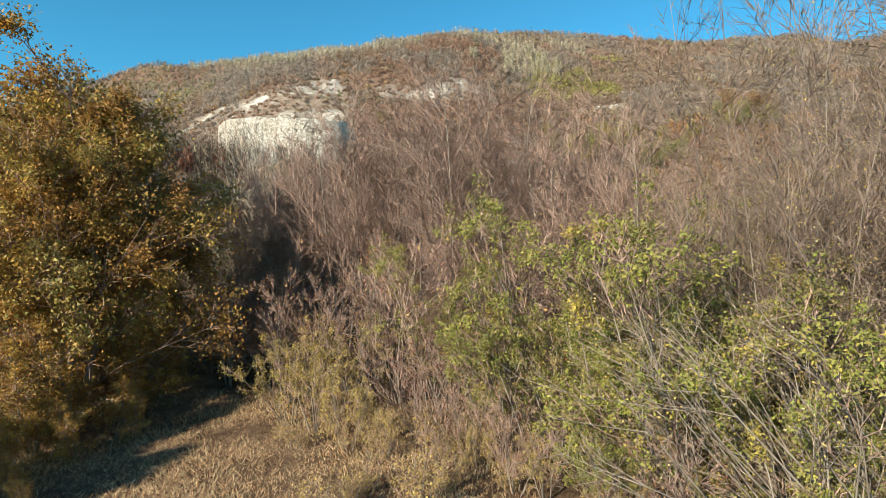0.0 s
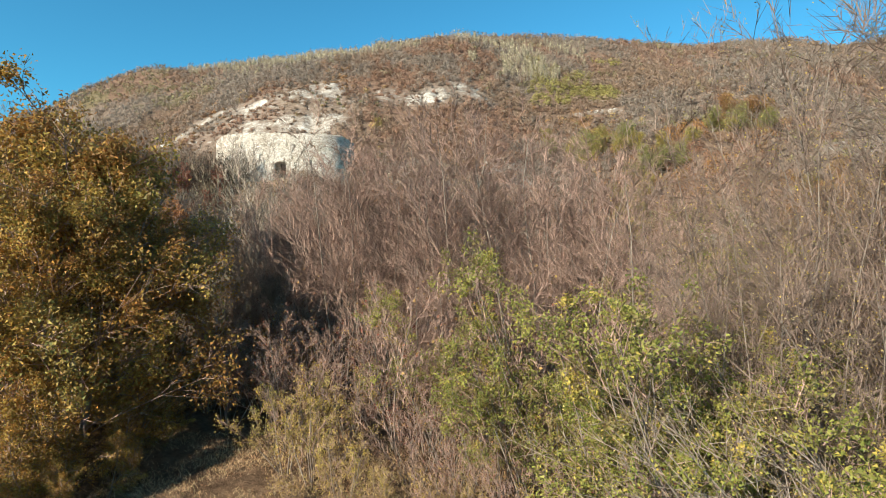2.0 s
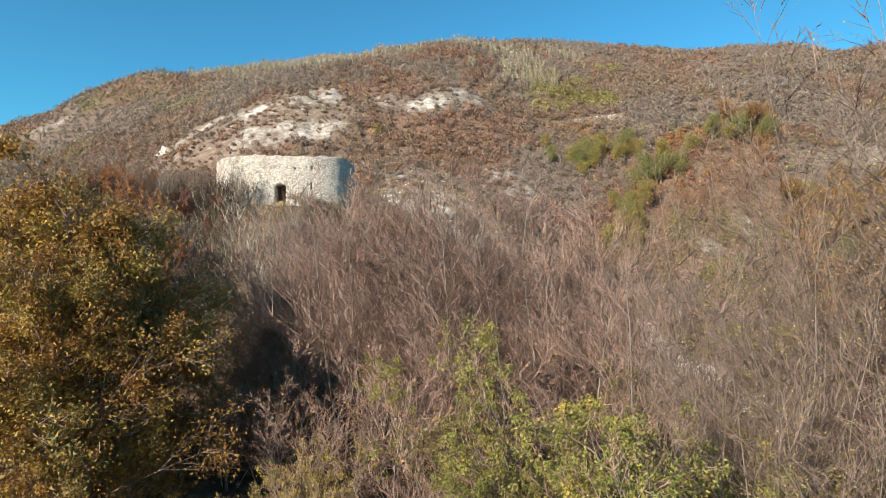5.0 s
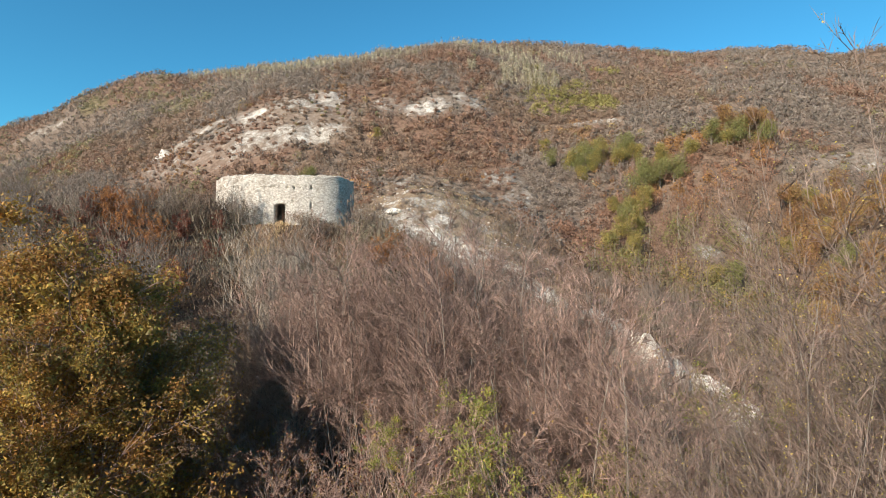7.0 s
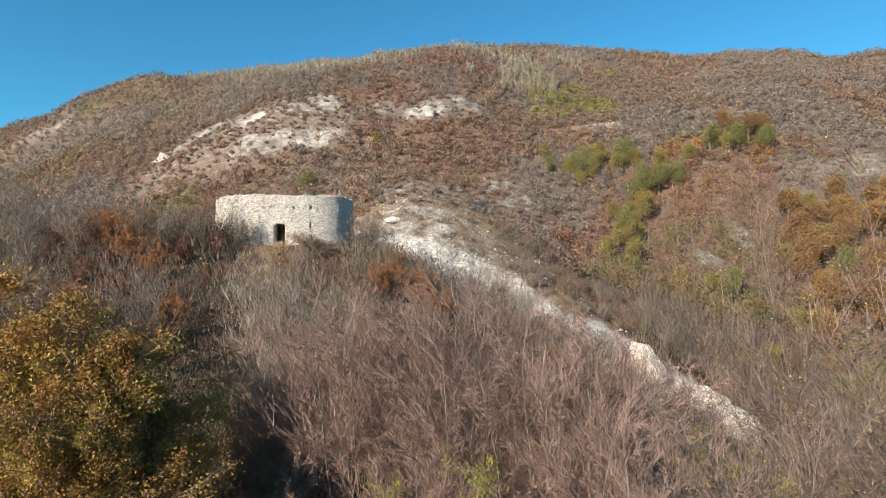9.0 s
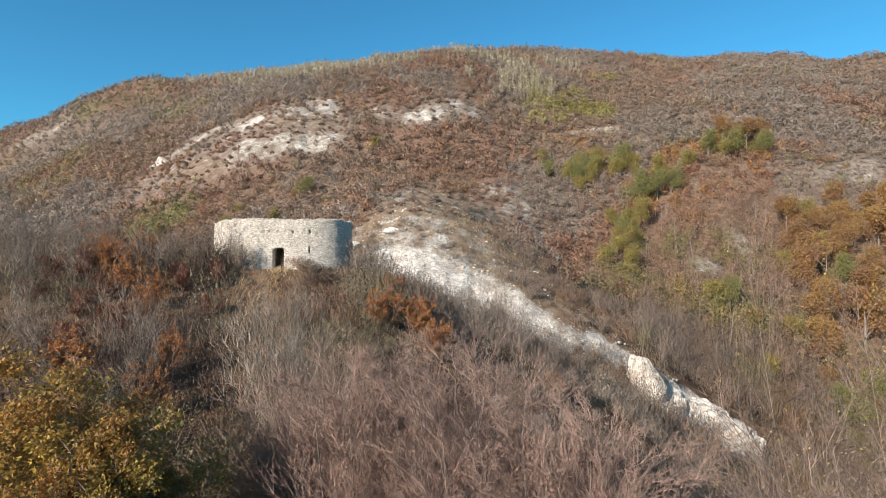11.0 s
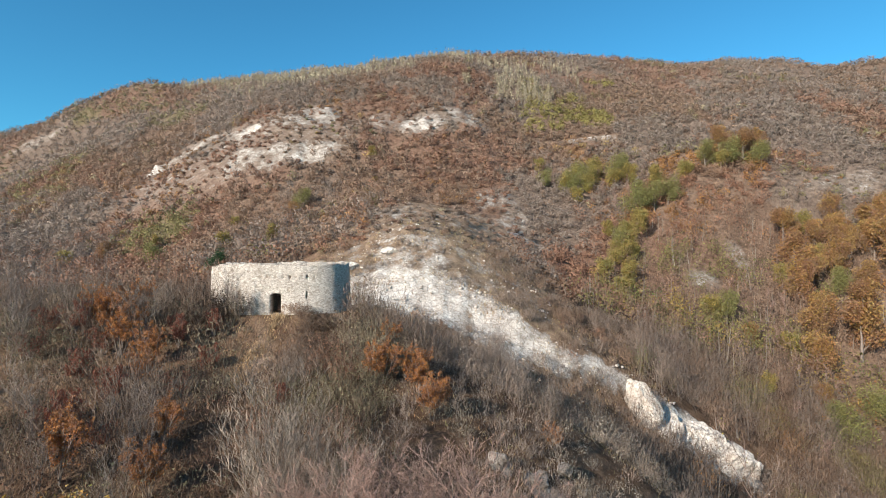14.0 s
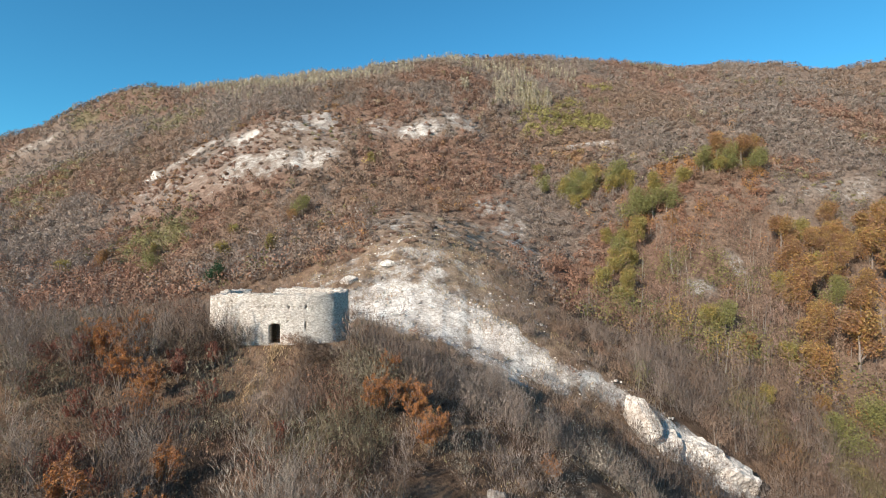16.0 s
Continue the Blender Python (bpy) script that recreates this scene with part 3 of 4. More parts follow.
# ---- scrub and woods ----
def clumps(name, x, y, height, radius, colour, leafy, per, piece, label, category="scrub", seed=0, trunks=None, lift=0.56, leaf_scale=1.0, mottle=0.25):
    """Bushes and small trees in one mesh: rounded crowns of leaf clusters, upward twigs and thin pale trunks."""
    g = np.random.default_rng(seed)
    n = len(x)
    base = np.column_stack([x, y, land(x, y) - 0.1])
    who = np.repeat(np.arange(n), per)
    m = len(who)
    d = unit(g.normal(0, 1, (m, 3)))
    rad = g.uniform(0.3, 1.0, m) ** 0.5
    lump = 1 + 0.3 * np.sin(d[:, 0] * 5 + who) * np.sin(d[:, 2] * 4 + who * 1.7)
    h, r = height[who], radius[who]
    p = base[who] + np.column_stack([d[:, 0] * r * rad * lump, d[:, 1] * r * rad * lump, h * (lift + (1 - lift) * d[:, 2] * rad * lump)])
    is_leaf = g.random(m) < leafy[who]
    size = piece[who] * g.uniform(0.6, 1.4, m)
    ax = unit(d + g.normal(0, 0.38, (m, 3)))
    p1, p2 = perpendicular(ax)
    w = g.uniform(0, 6.28, m)[:, None]
    b1, b2 = p1 * np.cos(w) + p2 * np.sin(w), p2 * np.cos(w) - p1 * np.sin(w)
    out = unit(unit(p - base[who]) + np.array([0, 0, 0.25]) + g.normal(0, 0.17, (m, 3)))
    s2 = unit(np.cross(out, d + g.normal(0, 0.5, (m, 3))))
    L = (size * 4.2)[:, None]
    W = (size * 0.125)[:, None]
    S = size[:, None] * leaf_scale
    leafV = np.stack([p + b1 * S, p - b1 * S * 0.5 + b2 * S * 0.85, p - b1 * S * 0.5 - b2 * S * 0.85], 1)
    twigV = np.stack([p - out * L * 0.6 + s2 * W, p - out * L * 0.6 - s2 * W, p + out * L * 0.4], 1)
    V = np.where(is_leaf[:, None, None], leafV, twigV)
    # every piece faces outwards, and is shaded as part of a round crown
    face = np.cross(V[:, 1] - V[:, 0], V[:, 2] - V[:, 0])
    turned = (face * d).sum(1) < 0
    V[turned] = V[turned][:, ::-1]
    round_ = unit(0.9 * unit(d + np.array([0, 0, 0.15])) + 0.3 * unit(face) * np.where(turned, -1, 1)[:, None])
    each = colour * g.uniform(1 - mottle, 1 + mottle, (n, 1))
    col = each[who]
    bare = np.array([0.265, 0.19, 0.148])
    col = np.where(is_leaf[:, None], col, 0.55 * col + 0.45 * bare)
    if trunks is not None:
        stem = np.repeat(np.flatnonzero(trunks), 2)
        k = len(stem)
        foot = base[stem] + np.column_stack([g.normal(0, 0.25, k) * radius[stem], g.normal(0, 0.25, k) * radius[stem], np.zeros(k)])
        wide = np.tile(np.array([[1.0, 0, 0], [0.7, 0.7, 0]]), (k // 2, 1)) * (0.016 * height[stem] + 0.01)[:, None]
        top = foot + np.column_stack([g.normal(0, 0.06, k), g.normal(0, 0.06, k), g.uniform(0.8, 1.0, k)]) * height[stem][:, None]
        V = np.concatenate([V, np.stack([foot - wide, foot + wide, top], 1)])
        round_ = np.concatenate([round_, np.tile([[0.0, -1.0, 0.1]], (k, 1))])
        col = np.concatenate([col, np.tile([[0.29, 0.245, 0.21]], (k, 1)) * g.uniform(0.6, 1.15, (k, 1))])
    V, F, hue, N = V.reshape(-1, 3), np.arange(3 * len(V)).reshape(-1, 3), np.repeat(col, 3, 0), np.repeat(unit(round_), 3, 0)
    ob = mesh_object(name, V, F, SCRUB, hue=hue, smooth=True)
    ob.data.normals_split_custom_set_from_vertices(N.astype(np.float32))
    return tagged(ob, label, category, kind="stuff")


def zone_colours(x, y, kinds, seed):
    """Patches of like-coloured bushes."""
    score = np.stack([w + 0.9 * fbm(x, y, size, 3, seed + 7 * i) + rng.gumbel(0, 0.12, len(x)) for i, (c, w, size) in enumerate(kinds)])
    return np.array([c for c, _, _ in kinds])[score.argmax(0)], score.argmax(0)


def scatter(y0, y1, per_area, margin=1.06):
    """Places spread evenly over the fan of land between two distances."""
    n = int(0.84 * margin * (y1**2 - y0**2) * per_area)
    y = np.sqrt(rng.uniform(y0**2, y1**2, n))
    return rng.uniform(-0.86, 0.86, n) * margin * y, y


def far_woods():
    restart(6)
    for k, (y0, y1, dens, per, label) in enumerate(((128, 240, 0.19, 50, "rust-red and grey-brown autumn scrub on the lower hillside"), (240, 380, 0.15, 44, "rust-brown autumn woods on the mountain slope"), (380, 610, 0.085, 24, "thin tawny woods along the mountain ridge"))):
        x, y = scatter(y0, y1, dens)
        rock = rockiness(x, y)
        across = x - (4 + 0.14 * (y - 115))
        spur = (across > -24) & (across < 12) & (y < 212)
        keep = (rng.random(len(x)) > rock * np.where(y > 240, 1.4, 0.85)) & ~(spur & (rng.random(len(x)) < 0.6))
        x, y, spur, rock = x[keep], y[keep], spur[keep], rock[keep]
        u = x / y
        score = woods_scores(x, y, k)
        kind = (score + rng.gumbel(0, 0.13, score.shape)).argmax(0)
        col = np.array(WOODS)[kind]
        # pale birches high up, golden and green trees in the valley
        top = smooth_land(x, y)
        birch = ((u > -0.48) & (u < 0.05) & (top > 150)) | ((u > 0.05) & (u < 0.27) & (top > 112) & (top < 178))
        high = birch & (fbm(x, y, 30, 2, 90) > -0.15) & (rng.random(len(x)) < 0.7)
        col[high] = (0.40, 0.345, 0.235)
        yellowing = (u > 0.16) & (u < 0.34) & (top > 92) & (top < 150) & ~high & (fbm(x, y, 20, 2, 91) > 0.0)
        col[yellowing] = (0.26, 0.22, 0.08)
        # distance haze mixed into the colour, stronger in each farther band
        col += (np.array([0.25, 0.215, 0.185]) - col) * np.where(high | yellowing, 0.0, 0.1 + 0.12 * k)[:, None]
        valley = (u > 0.26 + 0.0012 * (y - 130)) & (y < 205)
        pick = valley & (fbm(x, y, 16, 2, 95) + 0.5 * rng.random(len(x)) > 0.35)
        patchy = zone_colours(x, y, [(OCHRE, 0.1, 12), (OLIVE, 0.3, 16), (ORANGE, 0.05, 20), (BROWN, 0.3, 14), (GREEN, -0.25, 9)], 300)[0]
        col[pick] = patchy[pick] * 0.85
        tawny = (u > 0.36) & (u < 0.64) & (y > 188) & (y < 250) & (fbm(x, y, 22, 2, 97) > -0.35)
        col[tawny] = zone_colours(x, y, [(ORANGE, 0.2, 14), (RUST, 0.25, 16), (BROWN, 0.1, 12)], 340)[0][tawny]
        big = rng.random(len(x))
        h = 2.8 + 4.2 * big**2.2
        h = np.where(rock > 0.15, 0.5 * h, h)
        h = np.where(valley, 5.5 + 5.5 * big, h)
        h = np.where(high, 6.0 + 4.5 * big, h)
        h = np.where(spur & ~valley, 0.6 * h, h)
        col[spur & ~valley] = 0.6 * col[spur & ~valley] + 0.4 * np.array(GREY)
        r = np.where(high, 0.8 + 0.5 * big, np.where(valley, h * 0.24 + 0.7, h * 0.34 + 0.65))
        leafy = np.where(valley, np.where(pick, 0.7, 0.3), np.where(high, 0.25, np.where(kind == 2, 0.66, 0.86)))
        piece = np.where(valley, 0.27, (0.31 + 0.1 * k) * (0.8 + 0.05 * h))
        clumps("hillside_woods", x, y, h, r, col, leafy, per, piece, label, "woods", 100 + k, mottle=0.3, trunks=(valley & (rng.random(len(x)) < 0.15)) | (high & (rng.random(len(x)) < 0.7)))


def mid_scrub():
    restart(7)
    x, y = scatter(62, 130, 0.32)
    thick = fbm(x, y, 11, 3, 61) > rng.uniform(-0.75, 0.2, len(x))
    x, y = x[thick], y[thick]
    rock = rockiness(x, y)
    inside = (np.abs(x - TOWER_X) < 8.5) & (np.abs(y - TOWER_Y) < 7)
    keep = (rng.random(len(x)) > rock * 1.0) & ~inside & ~((x > -24) & (x < 12) & (y > 95) & (rng.random(len(x)) < 0.45))
    x, y = x[keep], y[keep]
    col, kind = zone_colours(x, y, [(BROWN, 0.36, 14), (GREY, 0.5, 12), (RUST, -0.1, 9), (OLIVE, -0.3, 10), (ORANGE, -0.5, 7)], 150)
    valley = (x / y > 0.38)
    patchy = zone_colours(x, y, [(OCHRE, -0.3, 9), (OLIVE, 0.0, 10), (BROWN, 0.42, 9), (GREY, 0.5, 9), (ORANGE, -0.3, 10), (GREEN, -0.42, 6)], 320)[0]
    col[valley] = patchy[valley]
    h = np.where(valley, rng.uniform(6, 10.5, len(x)), rng.uniform(0.9, 2.9, len(x)))
    h = np.where((x < -25) & (y < 110), h + 1.5, h)
    h = np.where((x > 12) & ~valley, 1.3 * h + 0.5, h)
    v = valley
    clumps("spur_scrub", x[~v], y[~v], h[~v], h[~v] * 0.45 + 0.35, col[~v], np.where(kind == 1, 0.12, 0.28)[~v], 120, 0.12 + 0.025 * h[~v], "grey-brown leafless scrub on the limestone spur", "scrub", 200, leaf_scale=0.75)
    clumps("valley_woods", x[v], y[v], h[v], 0.25 * h[v] + 0.7, col[v] * 0.92, np.full(v.sum(), 0.2), 230, np.full(v.sum(), 0.19), "grey-brown woods of thin half-bare trees in the valley", "woods", 201, trunks=rng.random(v.sum()) < 0.12, lift=0.6, leaf_scale=0.75)
    x, y = scatter(24, 64, 0.62, 1.15)
    thick = fbm(x, y, 6, 3, 62) > rng.uniform(-0.8, 0.15, len(x))
    x, y = x[thick], y[thick]
    rock = rockiness(x, y)
    inside = (np.abs(x - TOWER_X) < 7.9) & (np.abs(y - TOWER_Y) < 5.5)
    track = np.interp(y, (24, 30, 38, 45, 50, 53), (-12.0, -13.6, -15.2, -17.0, -15.9, -15.8))
    path = (np.abs(x - track) < np.where(y < 44, 0.35, 0.9)) | (np.hypot((x + 15.4) / 1.0, (y - 46.4) / 2.0) < 1)
    keep = (rng.random(len(x)) > rock * 1.2) & ~inside & ~path
    x, y = x[keep], y[keep]
    foot = [rng.uniform(-27, -18.6, 60), rng.uniform(49.6, 51.7, 60)], [rng.uniform(-13.8, -8.0, 30), rng.uniform(50.4, 51.8, 30)], [rng.uniform(-8.6, 1.0, 90), rng.uniform(48.0, 58.0, 90)], [rng.uniform(-13.4, -5.0, 260), rng.uniform(36.0, 51.4, 260)]
    x, y = np.concatenate([x] + [f[0] for f in foot]), np.concatenate([y] + [f[1] for f in foot])
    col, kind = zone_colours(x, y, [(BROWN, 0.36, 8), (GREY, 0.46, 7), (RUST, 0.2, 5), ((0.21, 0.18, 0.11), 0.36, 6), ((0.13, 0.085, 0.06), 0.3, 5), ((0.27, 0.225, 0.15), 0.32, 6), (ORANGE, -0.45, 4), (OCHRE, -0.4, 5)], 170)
    flank = np.clip((x + 4) / 8, 0, 1)[:, None]        # lilac-grey twigs on the eastern flank, colour paled as if sunlit
    # west of x = -17 colour is darkened, standing in for shade and vignetting
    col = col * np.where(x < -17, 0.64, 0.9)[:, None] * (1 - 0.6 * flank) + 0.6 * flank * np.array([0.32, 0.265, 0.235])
    h = 0.7 + 2.9 * rng.random(len(x)) ** 1.5 + np.where(x < -17, 2.4, 0) * rng.random(len(x)) ** 1.5
    h = np.where((y > 49.0) & (x > -21) & (x < -8.6), 0.4 + 0.4 * h, h)
    h = np.where((y > 48.0) & (x > -8.6), h + 1.3, h)
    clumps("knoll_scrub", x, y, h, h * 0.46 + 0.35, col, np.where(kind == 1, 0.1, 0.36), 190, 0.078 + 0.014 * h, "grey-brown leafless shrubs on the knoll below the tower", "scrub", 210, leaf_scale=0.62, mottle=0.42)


far_woods()
mid_scrub()


# ---- trees and shrubs that stand singly ----
GOLD, LIME, LEAFGREEN, WINE = (0.46, 0.32, 0.08), (0.26, 0.235, 0.065), (0.13, 0.15, 0.042), (0.20, 0.06, 0.045)


def plant(name, label, category, height, stems, lean, branching, leaf=None, twig_radius=0.006, stem_radius=0.05, open_angle=14, group="", up=0.06, crown_from=0.25, loose=0.04, reach=0.36, twig=None):
    """A tree or shrub: trunk with limbs, twigs and, where it has any, leaves. branching: side branches, twigs on each, shoots on each."""
    root = tagged(new(name), label, category, group)
    a = rng.uniform(0, 2 * np.pi, stems)
    tilt = np.radians(rng.uniform(0.15, 1.0, stems) * open_angle)
    d = np.column_stack([np.cos(a) * np.sin(tilt), np.sin(a) * np.sin(tilt), np.cos(tilt)]) + np.array(lean)
    base = np.column_stack([np.cos(a), np.sin(a), np.zeros(stems)]) * (0.02 * height * (stems > 1)) - np.array([0, 0, 0.25])
    L0 = height * rng.uniform(0.75, 1.03, stems)
    S = grow(base, unit(d), L0, 7, 0.03, 0.07)
    c1 = sprout(S, L0, branching[0], crown_from, 0.97, (22, 55) if reach < 0.4 else (30, 75), reach)
    B = grow(*c1, 3 if height > 5 else 2, up, 0.13)
    c2 = sprout(B, c1[2], branching[1], 0.2, 1.0, (20, 50), 0.48)
    T = grow(*c2, 1, up, 0.12)
    for k in range(stems):
        mesh_object("trunk" if stems < 3 else "stem", *tubes(S[k : k + 1], np.array([stem_radius]) * L0[k] / height, 0.2, 5), BARK, root)
    fine = [tubes(B, np.full(len(B), stem_radius * 0.25), 0.3), spikes(T, np.full(len(T), twig_radius * 1.6))]
    tips = T
    if branching[2]:
        c3 = sprout(T, c2[2], branching[2], 0.25, 1.0, (18, 45), 0.55)
        W = grow(*c3, 1, up, 0.1)
        fine.append(spikes(W, np.full(len(W), twig_radius * 1.25)))
        tips = W
    bough = tagged(mesh_object("branchwork", *joined(*fine), twig or TWIG, root), kind="stuff")
    if leaf:
        count, size, colours, weights = leaf
        clump = np.exp(0.65 * rng.normal(0, 1, 160))[(np.arange(len(tips)) * 160) // len(tips)] if crown_from < 0.1 else np.ones(len(tips))
        k = rng.choice(len(tips), count, p=clump / clump.sum())
        t = rng.uniform(0.2, 1.0, count)[:, None]
        p = tips[k, -2] + (tips[k, -1] - tips[k, -2]) * t + rng.normal(0, loose, (count, 3))
        many = count > 6000
        V, F = leaves(p, np.full(count, size), simple=many)
        patch = palette(colours, weights, 40)[(k * 40) // len(tips)]
        each = palette(colours, weights, count)
        tagged(mesh_object("foliage", V, F, LEAF, bough, hue=np.repeat(0.5 * patch + 0.5 * each, 3 if many else 4, 0)), kind="stuff")
    return root


def stand(ob, x, y, turn=0.0, size=1.0, sink=0.05, first=False):
    """Put the plant, or a copy of it, on the ground."""
    m = pose(x, y, float(land(x, y)) - sink, 0, 0, turn) @ Matrix.Diagonal((size, size, size, 1))
    if first:
        ob.matrix_basis = m
        return ob
    return copy_thing(ob, m)


def place_all(kinds, spots):
    """Each spot is x, y, turn, size; the kinds follow one another."""
    used = set()
    for k, (x, y, turn, size) in enumerate(spots):
        ob = kinds[k % len(kinds)]
        if ob.name in used:
            stand(ob, x, y, turn, size / ob["tall"])
        else:
            used.add(ob.name)
            ob.matrix_basis = pose(x, y, float(land(x, y)) - 0.05, 0, 0, turn) @ Matrix.Diagonal((size / ob["tall"],) * 3 + (1,))


def sized(ob, tall):
    ob["tall"] = tall
    return ob


def spots(n, x0, x1, y0, y1, lo, hi, g, keep=None):
    out = []
    while len(out) < n:
        x, y = g.uniform(x0, x1), g.uniform(y0, y1)
        if keep is None or keep(x, y):
            out.append((x, y, g.uniform(0, 360), g.uniform(lo, hi)))
    return out


def near_thicket():
    restart(1)
    g = np.random.default_rng(21)
    beech = [(0.40, 0.20, 0.05), (0.40, 0.27, 0.066), (0.29, 0.13, 0.045), (0.19, 0.17, 0.05), (0.18, 0.10, 0.043)]
    big = plant("autumn_beech", "broad beech with golden and rust-brown autumn leaves beside the clearing", "tree", 10.6, 3, (0, 0, 0), (28, 10, 5), (84000, 0.088, beech, (4, 3.4, 2.6, 1.8, 1.4)), 0.007, 0.13, 22, up=0.0, crown_from=0.08, loose=0.12, reach=0.46)
    stand(big, -12.2, 14.8, 0, 0.88, 0.1, True)
    second = plant("autumn_beech", "beech with olive and brown leaves at the edge of the clearing", "tree", 7.4, 3, (0, 0, 0), (26, 10, 5), (62000, 0.088, beech, (3.4, 3.2, 2.8, 2.2, 1.6)), 0.007, 0.10, 24, up=0.0, crown_from=0.03, loose=0.12, reach=0.47)
    stand(second, -10.6, 14.9, 40, 1.14, 0.1, True)
    stand(second, -10.9, 17.4, 165, 1.22, 0.1)
    young = plant("autumn_beech", "young beech with dull golden leaves above dry grass", "tree", 6.5, 2, (0, 0, 0), (24, 8, 3), (7000, 0.115, beech, (3, 3.5, 2, 2.2, 1.8)), 0.007, 0.08, 20, "young beeches by the clearing", up=0.0, crown_from=0.03, loose=0.12)
    # beeches with y below 9 are out of view, added to shade the clearing's corner
    place_all([sized(young, 6.5)], [(-9.6, 13.8, 0, 3.6), (-11.4, 13.4, 140, 4.4), (-14.6, 15.0, 250, 7.2), (-10.9, 16.6, 300, 7.6), (-9.7, 12.0, 20, 2.6), (-10.7, 11.3, 70, 3.6), (-9.4, 13.4, 260, 3.4), (-9.7, 16.0, 35, 4.2), (-9.0, 16.7, 120, 3.8), (-10.5, 15.5, 205, 4.4), (-11.2, 14.1, 300, 3.8), (-10.2, 14.3, 65, 3.6), (-9.0, 12.9, 20, 3.0), (-8.7, 13.9, 95, 3.4), (-9.7, 12.3, 170, 3.2), (-8.7, 15.2, 250, 4.0), (-10.4, 13.6, 330, 4.2), (-11.4, 12.4, 220, 3.4), (-11.8, 6.6, 160, 5.2), (-9.3, 11.0, 30, 2.6), (-8.6, 10.5, 80, 2.0), (-10.2, 10.4, 130, 2.9), (-13.2, 7.4, 10, 6.5), (-8.6, 19.6, 60, 5.0), (-6.6, 20.6, 240, 4.6), (-10.0, 13.0, 15, 5.6), (-9.4, 16.4, 75, 5.4), (-7.2, 20.8, 30, 4.6), (-6.0, 21.0, 100, 4.4), (-8.2, 22.0, 190, 4.8), (-6.4, 22.8, 280, 4.6), (-9.4, 21.4, 45, 4.8), (-14.2, 6.0, 100, 7.4), (-13.0, 5.4, 200, 6.8), (-12.4, 8.6, 300, 5.4)])
    bare = [sized(plant("bare_tree", "slender leafless tree with dense pinkish-grey twigs in the thicket", "tree", 8.0, 4, (0, 0, 0), (14, 11, 6), (900, 0.04, [RUST, BROWN, GREY], (2, 2, 1)), 0.0046, 0.034, 15, "leafless trees in the thicket"), 8.0) for _ in range(3)]
    thicket = spots(11, -3.7, 0.8, 19.0, 24.0, 8.7, 9.8, g) + spots(10, 0.0, 6.0, 16.5, 21.5, 9.1, 10.3, g) + spots(5, -3.9, 1.0, 16.5, 19, 4.5, 6.0, g) + spots(9, -9.0, -4.6, 20.0, 24.0, 6.0, 7.6, g) + spots(6, 4, 10, 12, 17, 7.6, 9.0, g)
    place_all(bare, thicket)
    brush = [sized(plant("brushwood", "dense clump of tall thin leafless stems with fine brown twigs", "shrub", 9.0, 8, (-0.1, 0, 0), (12, 9, 6), (2600, 0.024, [PALE, LIME, GOLD, OCHRE, RUST], (2, 3, 3, 2, 1)), 0.0031, 0.019, 14, "brushwood clumps", twig=DARK_TWIG), 9.0) for _ in range(2)]
    place_all(brush, [(8.8, 8.4, 0, 9.3), (10.4, 9.6, 90, 11.4), (10.6, 11.4, 200, 12.2), (11.6, 12.6, 70, 13.0), (7.0, 10.4, 30, 9.0), (11.2, 8.4, 60, 12.4), (9.4, 7.0, 120, 9.8), (8.3, 9.4, 45, 9.4), (11.6, 10.4, 10, 12.6), (10.6, 7.6, 300, 11.2), (5.9, 10.9, 25, 8.2), (6.6, 9.7, 75, 8.6), (12.4, 9.6, 140, 12.8), (9.6, 10.4, 220, 9.3)])
    leaning = [sized(plant("leaning_sapling", "leaning grey sapling with a few pale yellow leaves", "tree", 9.0, 4, (-0.62, 0.1, 0), (10, 6, 4), (1300, 0.036, [PALE, GOLD, OCHRE], (2, 2, 1)), 0.0038, 0.034, 12, "leaning saplings", twig=DARK_TWIG), 9.0) for _ in range(2)]
    place_all(leaning, [(7.2, 7.6, 0, 6.0), (9.4, 8.8, 10, 8.6), (8.8, 10.4, -12, 8.4), (10.8, 10.6, 8, 8.6), (6.8, 11.2, -5, 7.0), (11.6, 9.2, 0, 8.8), (5.6, 13.4, 5, 7.0), (7.0, 6.2, 5, 4.6), (8.6, 7.0, -8, 7.6)])
    arching = [sized(plant("arching_sapling", "grey leafless sapling arching low over the shrubs", "tree", 8.0, 4, (-1.15, 0.05, 0), (8, 4, 2), (300, 0.035, [PALE, GOLD, OCHRE], (2, 2, 1)), 0.005, 0.034, 12, "arching saplings", up=0.02, twig=GREY_TWIG), 8.0) for _ in range(2)]
    place_all(arching, [(8.6, 6.6, 0, 8.0), (9.0, 8.0, 6, 8.6), (8.0, 5.9, -6, 7.4), (7.6, 7.4, 3, 7.0), (9.2, 9.6, -5, 9.0)])
    green = [sized(plant("green_shrub", "leafy shrub with fresh green and yellowing leaves in the thicket", "shrub", 4.0, 6, (0, 0, 0), (8, 5, 3), (12500, 0.04, [LEAFGREEN, LIME, (0.20, 0.21, 0.05), GOLD, BROWN], (2.5, 4.5, 3, 1.5, 1)), 0.005, 0.024, 28, "green shrubs in the thicket"), 4.0) for _ in range(2)]
